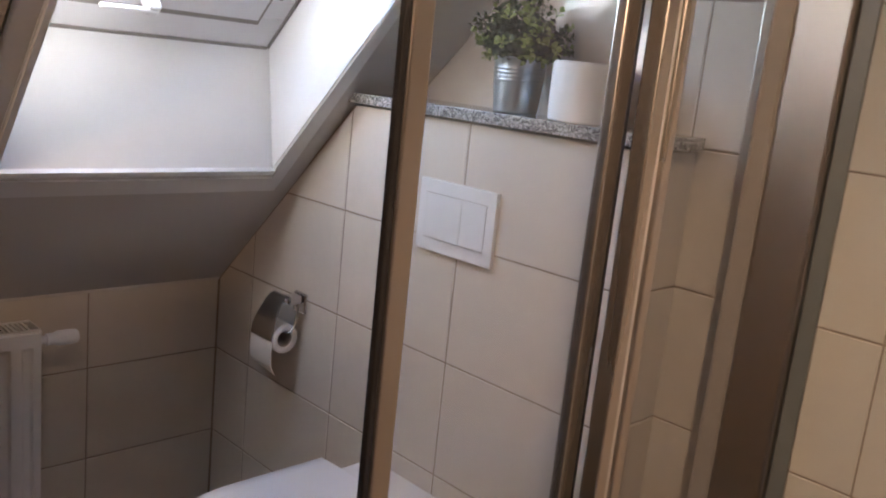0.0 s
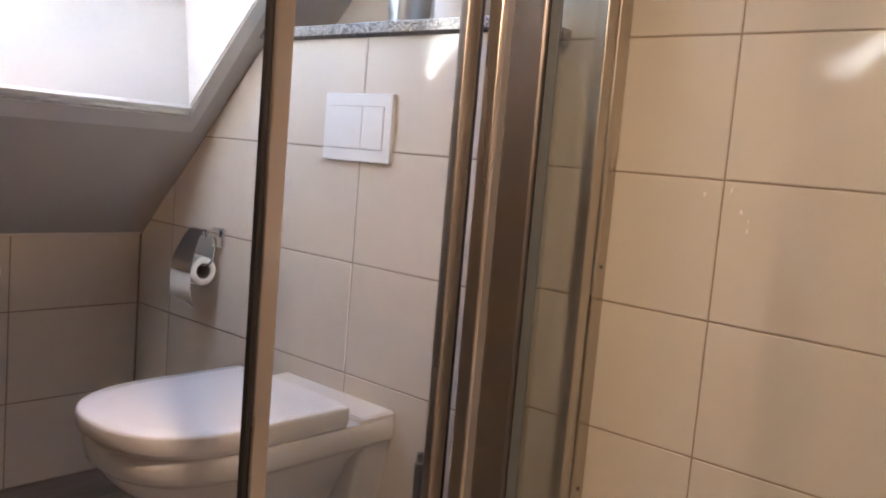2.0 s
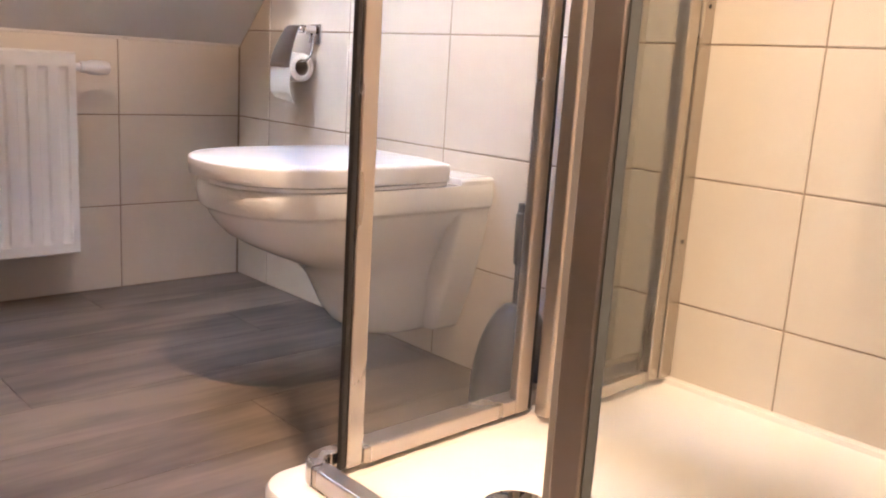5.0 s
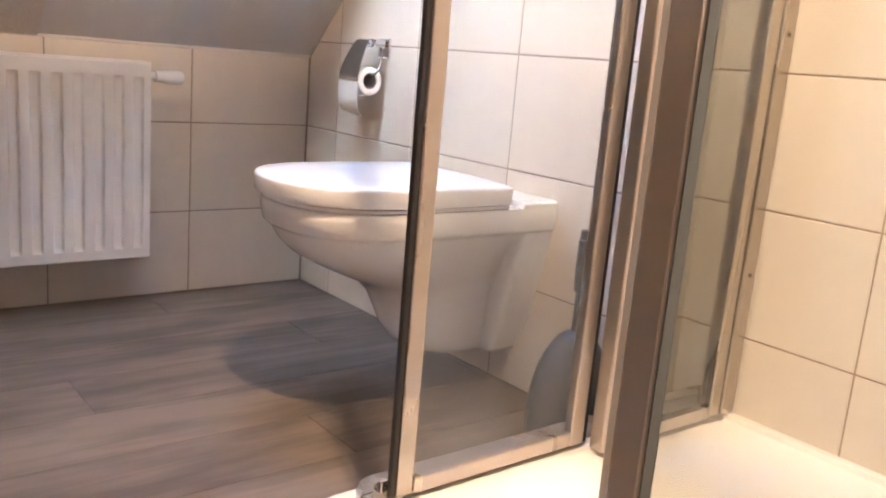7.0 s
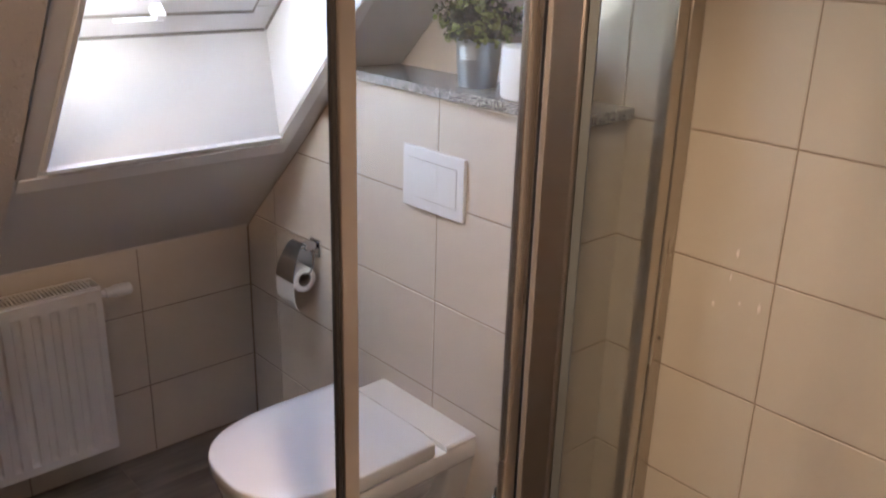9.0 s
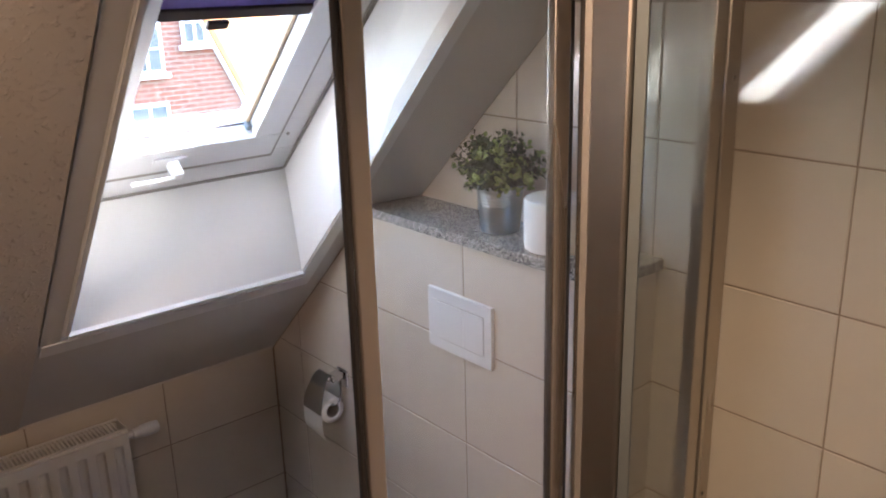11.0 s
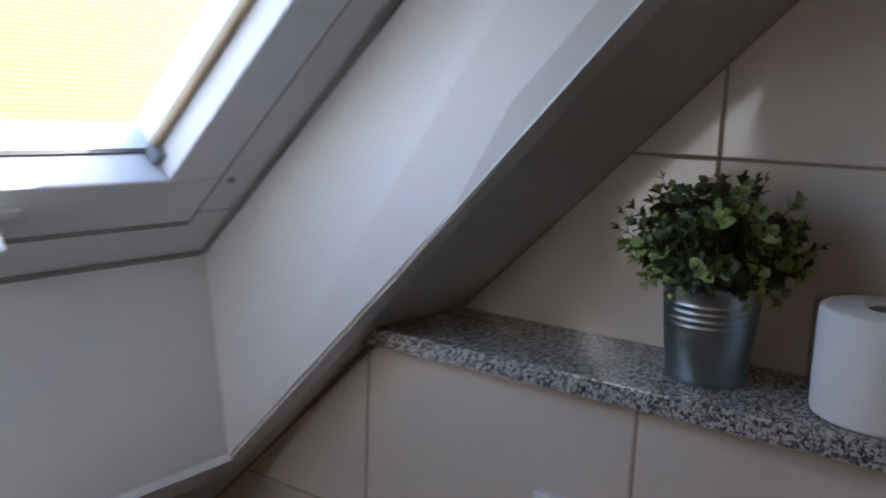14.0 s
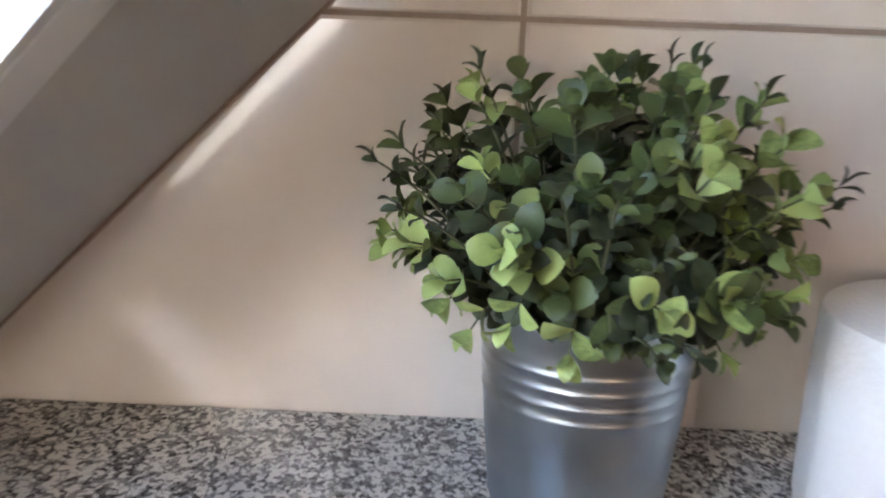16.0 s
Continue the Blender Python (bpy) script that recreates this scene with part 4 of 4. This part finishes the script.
prof += [(0.0486, 0.0858), (0.0490, 0.096), (0.0502, 0.0975), (0.0504, 0.0995), (0.0495, 0.1005), (0.0484, 0.0990), (0.0470, 0.080), (0.0001, 0.078)]
part("pot", lathe([(r * 1.035, h * 1.06) for r, h in prof], (PX, PYC, PZ), "z", 64), ZINC, plant, smooth=50)


# leaves
def leaf_material(name, c, back):
    m, nt, b = nodes_of(name)
    n, l = nt.nodes, nt.links
    tex, cr, isl, info = n.new("ShaderNodeTexNoise"), n.new("ShaderNodeValToRGB"), n.new("ShaderNodeNewGeometry"), n.new("ShaderNodeObjectInfo")
    tex.inputs["Scale"].default_value = 60
    a = n.new("ShaderNodeMath")
    a.operation = "MULTIPLY_ADD"
    both, fr = n.new("ShaderNodeMath"), n.new("ShaderNodeMath")
    both.operation, fr.operation = "ADD", "FRACT"
    l.new(isl.outputs["Random Per Island"], both.inputs[0])
    l.new(info.outputs["Random"], both.inputs[1])
    l.new(both.outputs[0], fr.inputs[0])
    l.new(fr.outputs[0], a.inputs[0])
    a.inputs[1].default_value = 0.6
    l.new(tex.outputs["Fac"], a.inputs[2])
    e = cr.color_ramp.elements
    e[0].position, e[0].color = 0.3, (*[v * 0.55 for v in c], 1)
    e[1].position, e[1].color = 1.0, (*back, 1)
    l.new(a.outputs[0], cr.inputs[0])
    l.new(cr.outputs[0], b.inputs["Base Color"])
    b.inputs["Roughness"].default_value = 0.5
    return m


# three leaf greens; the shade inside the crown is put into the darkest
LEAF_DARK = leaf_material("dark_shaded_leaf", (0.026, 0.036, 0.018), (0.046, 0.062, 0.026))
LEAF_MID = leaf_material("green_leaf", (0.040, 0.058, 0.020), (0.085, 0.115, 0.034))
LEAF_LIGHT = leaf_material("pale_lit_leaf", (0.20, 0.28, 0.075), (0.36, 0.45, 0.15))
STEM = surface("green_brown_stem", (0.07, 0.075, 0.035), 0.7, vary=0.2)


PROFILE = ((0, 0.10, 0), (0.18, 0.56, 0.03), (0.42, 0.95, 0.08), (0.64, 1.0, 0.10), (0.82, 0.78, 0.07), (0.94, 0.42, 0.02), (1.0, 0.06, -0.02))


def leaf_frame(at, direction, up, length, width):
    d = direction.normalized()
    s = d.cross(up)
    s = s.normalized() if s.length > 1e-4 else d.orthogonal().normalized()
    u = s.cross(d).normalized()
    m = Matrix.Identity(4)
    for i in range(3):
        m[i][0], m[i][1], m[i][2], m[i][3] = d[i] * length, s[i] * width, u[i] * length, at[i]
    return m


def leaf(bm, m):
    """One cupped oval leaf with a keel."""
    rows = []
    for t, w, lift in PROFILE:
        rows.append([bm.verts.new(m @ Vector(p)) for p in ((t, -w / 2, lift + 0.10 * w), (t, 0, lift), (t, w / 2, lift + 0.10 * w))])
    for a, b in zip(rows, rows[1:]):
        for i in (0, 1):
            bm.faces.new((a[i], a[i + 1], b[i + 1], b[i]))


rnd = random.Random(11)
stems = bmesh.new()
groups = {"dark": [bmesh.new() for _ in range(1)], "mid": [bmesh.new()], "light": [bmesh.new()]}
soil = Vector((PX, PYC, PZ + 0.084))
sprigs = []
for i in range(150):
    az = rnd.uniform(0, 2 * math.pi)
    el = math.asin(rnd.uniform(-0.34, 1.0))
    ch, sv = math.cos(el), math.sin(el)
    k = (abs(ch) ** 3 + abs(sv) ** 3) ** (-1 / 3)     # a boxy dome
    spike = i % 8 == 0
    R = Vector((math.cos(az) * ch * 0.083 * k, math.sin(az) * ch * 0.083 * k, sv * 0.060 * k)) * (1.24 if spike else rnd.choice((0.62, 0.80, 0.92, 1.0, 1.08, 1.13)))
    sprigs.append((R, spike))
for i in range(18):      # shoots that hang over the rim of the pot
    az = 2 * math.pi * (i + rnd.uniform(-0.3, 0.3)) / 18
    sprigs.append((Vector((math.cos(az) * 0.068, math.sin(az) * 0.068, rnd.uniform(-0.042, -0.026))), False))
near = []
for R, spike in sprigs:
    base = soil + Vector((R.x * 0.25, R.y * 0.25, 0.0))
    tip = soil + Vector((0, 0, 0.056)) + R
    mid = base.lerp(tip, 0.55) + Vector((0, 0, 0.020 if R.z > -0.025 else 0.042))
    n = 7
    pts = []
    for k in range(n + 1):
        t = k / n
        pts.append(base * (1 - t) ** 2 + mid * 2 * t * (1 - t) + tip * t * t)
    t2 = tube(pts, [0.0011 * (1 - 0.6 * k / n) for k in range(n + 1)], 5)
    me = bpy.data.meshes.new("t")
    t2.to_mesh(me)
    t2.free()
    stems.from_mesh(me)
    bpy.data.meshes.remove(me)
    # pale tip leaves; light on rim and flank, shade on top put into their colour
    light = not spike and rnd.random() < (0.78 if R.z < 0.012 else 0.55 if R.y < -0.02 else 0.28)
    spin = rnd.uniform(0, math.pi)
    for k in range(2, n + 1):
        p = pts[k]
        d = (pts[k] - pts[k - 1]).normalized()
        side = d.orthogonal().normalized()
        side.rotate(Matrix.Rotation(spin + k * math.pi / 2, 3, d))
        ln = rnd.uniform(0.0135, 0.0190) * (1.0 if k < n else 0.8) * (0.66 if spike else 1.0)
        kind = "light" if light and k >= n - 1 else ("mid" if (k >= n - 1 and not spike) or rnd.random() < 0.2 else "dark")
        for s in (1, -1):
            lift = 0.35 if k < n - 1 else 0.55 if k < n else 0.95
            dd = (side * s + d * lift + Vector((rnd.uniform(-.2, .2), rnd.uniform(-.2, .2), rnd.uniform(-.15, .25))))
            m = leaf_frame(p, dd, d, ln, ln * (rnd.uniform(0.42, 0.5) if spike else rnd.uniform(0.66, 0.84)))
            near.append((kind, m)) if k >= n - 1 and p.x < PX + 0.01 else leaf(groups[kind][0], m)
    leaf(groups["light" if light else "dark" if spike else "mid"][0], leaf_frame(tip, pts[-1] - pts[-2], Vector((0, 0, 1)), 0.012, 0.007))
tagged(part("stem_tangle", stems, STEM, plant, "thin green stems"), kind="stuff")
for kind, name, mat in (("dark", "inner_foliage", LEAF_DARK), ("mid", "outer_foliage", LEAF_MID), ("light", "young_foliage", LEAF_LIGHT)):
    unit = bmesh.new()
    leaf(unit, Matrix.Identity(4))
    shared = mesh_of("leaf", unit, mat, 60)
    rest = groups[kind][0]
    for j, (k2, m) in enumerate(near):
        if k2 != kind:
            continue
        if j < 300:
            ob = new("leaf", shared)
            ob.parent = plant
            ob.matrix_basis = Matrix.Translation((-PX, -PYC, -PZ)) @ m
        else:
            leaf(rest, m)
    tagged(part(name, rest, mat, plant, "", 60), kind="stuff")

# ---- outside ----
ground = solid("ground", cube(-400, 400, 3, 800, -6.2, -6.0), ROAD, "grey ground far below the roof window", "ground", "structure")
HY = 9.0
house = thing("neighbour_house", "red brick gabled house with white windows and orange roof", "house", at=(2.5, HY, -6))


def on_front(y0):
    return lambda u, v, h: (u, y0 - h, v)


gable = [(0.0, -6.0), (7.6, -6.0), (4.83, 0.0), (3.86, 2.0), (0.0, 2.0)]
part("wall", slab(gable, -0.3, 0.3, on_front(HY), 0), BRICK, house)
part("verge", prism([(4.86, HY - 0.02, -0.06), (3.88, HY - 0.02, 2.0), (3.80, HY - 0.02, 2.0), (4.78, HY - 0.02, -0.06)], (0, -0.06, 0)), ROOFTILE, house)
part("verge_board", prism([(4.78, HY - 0.01, -0.06), (3.80, HY - 0.01, 2.0), (3.74, HY - 0.01, 2.0), (4.72, HY - 0.01, -0.06)], (0, -0.04, 0)), PLASTIC, house)
part("eave", cube(0, 3.86, HY - 0.30, HY + 0.1, 1.98, 2.10, 0.02), PLASTIC, house)
part("roof", prism([(0, HY - 0.35, 2.08), (3.9, HY - 0.35, 2.08), (3.2, HY + 3.2, 6.0), (0, HY + 3.2, 6.0)], (0, 0.1, 0.15)), ROOFTILE, house)


def house_window(x0, x1, z0, z1, bars):
    w = part("window", cube(x0, x1, HY - 0.035, HY - 0.002, z0, z1, 0.01), PLASTIC, house)
    part("pane", cube(x0 + 0.05, x1 - 0.05, HY - 0.040, HY - 0.036, z0 + 0.05, z1 - 0.05), PANE, w)
    for k in range(1, bars + 1):
        zc = z0 + 0.05 + (z1 - z0 - 0.1) * k / (bars + 1)
        part("bar", cube(x0 + 0.05, x1 - 0.05, HY - 0.052, HY - 0.041, zc - 0.012, zc + 0.012), PLASTIC, w)
    xc = (x0 + x1) / 2
    part("bar", cube(xc - 0.02, xc + 0.02, HY - 0.058, HY - 0.0525, z0 + 0.05, z1 - 0.05), PLASTIC, w)
    part("sill", cube(x0 - 0.05, x1 + 0.05, HY - 0.09, HY - 0.002, z0 - 0.06, z0 - 0.002, 0.01), PLASTIC, w)


PANE = surface("dark_window_pane", (0.10, 0.12, 0.13), 0.06, vary=0.05)
house_window(3.05, 3.52, 0.68, 1.62, 2)
house_window(2.95, 3.52, -0.36, 0.30, 1)
house_window(3.80, 4.16, 1.02, 1.62, 1)
house_window(2.0, 2.6, 0.68, 1.62, 2)

# the long roof behind it, tile course by course
far = thing("long_roof_house", "long orange clay tiled roof of the neighbouring building", "house", at=(8, 13, -6))
part("wall", cube(3.5, 16, 12.6, 12.9, -6, -0.4), BRICK, far)
courses = bmesh.new()
for k in range(52):
    y0, z0 = 12.3 + 0.08 * k, -0.5 + 0.10 * k
    b2 = prism([(3.0, y0, z0), (16, y0, z0), (16, y0 + 0.10, z0 + 0.112), (3.0, y0 + 0.10, z0 + 0.112)], (0, 0.03, -0.03))
    me = bpy.data.meshes.new("t")
    b2.to_mesh(me)
    b2.free()
    courses.from_mesh(me)
    bpy.data.meshes.remove(me)
part("roof", courses, ROOFTILE, far)
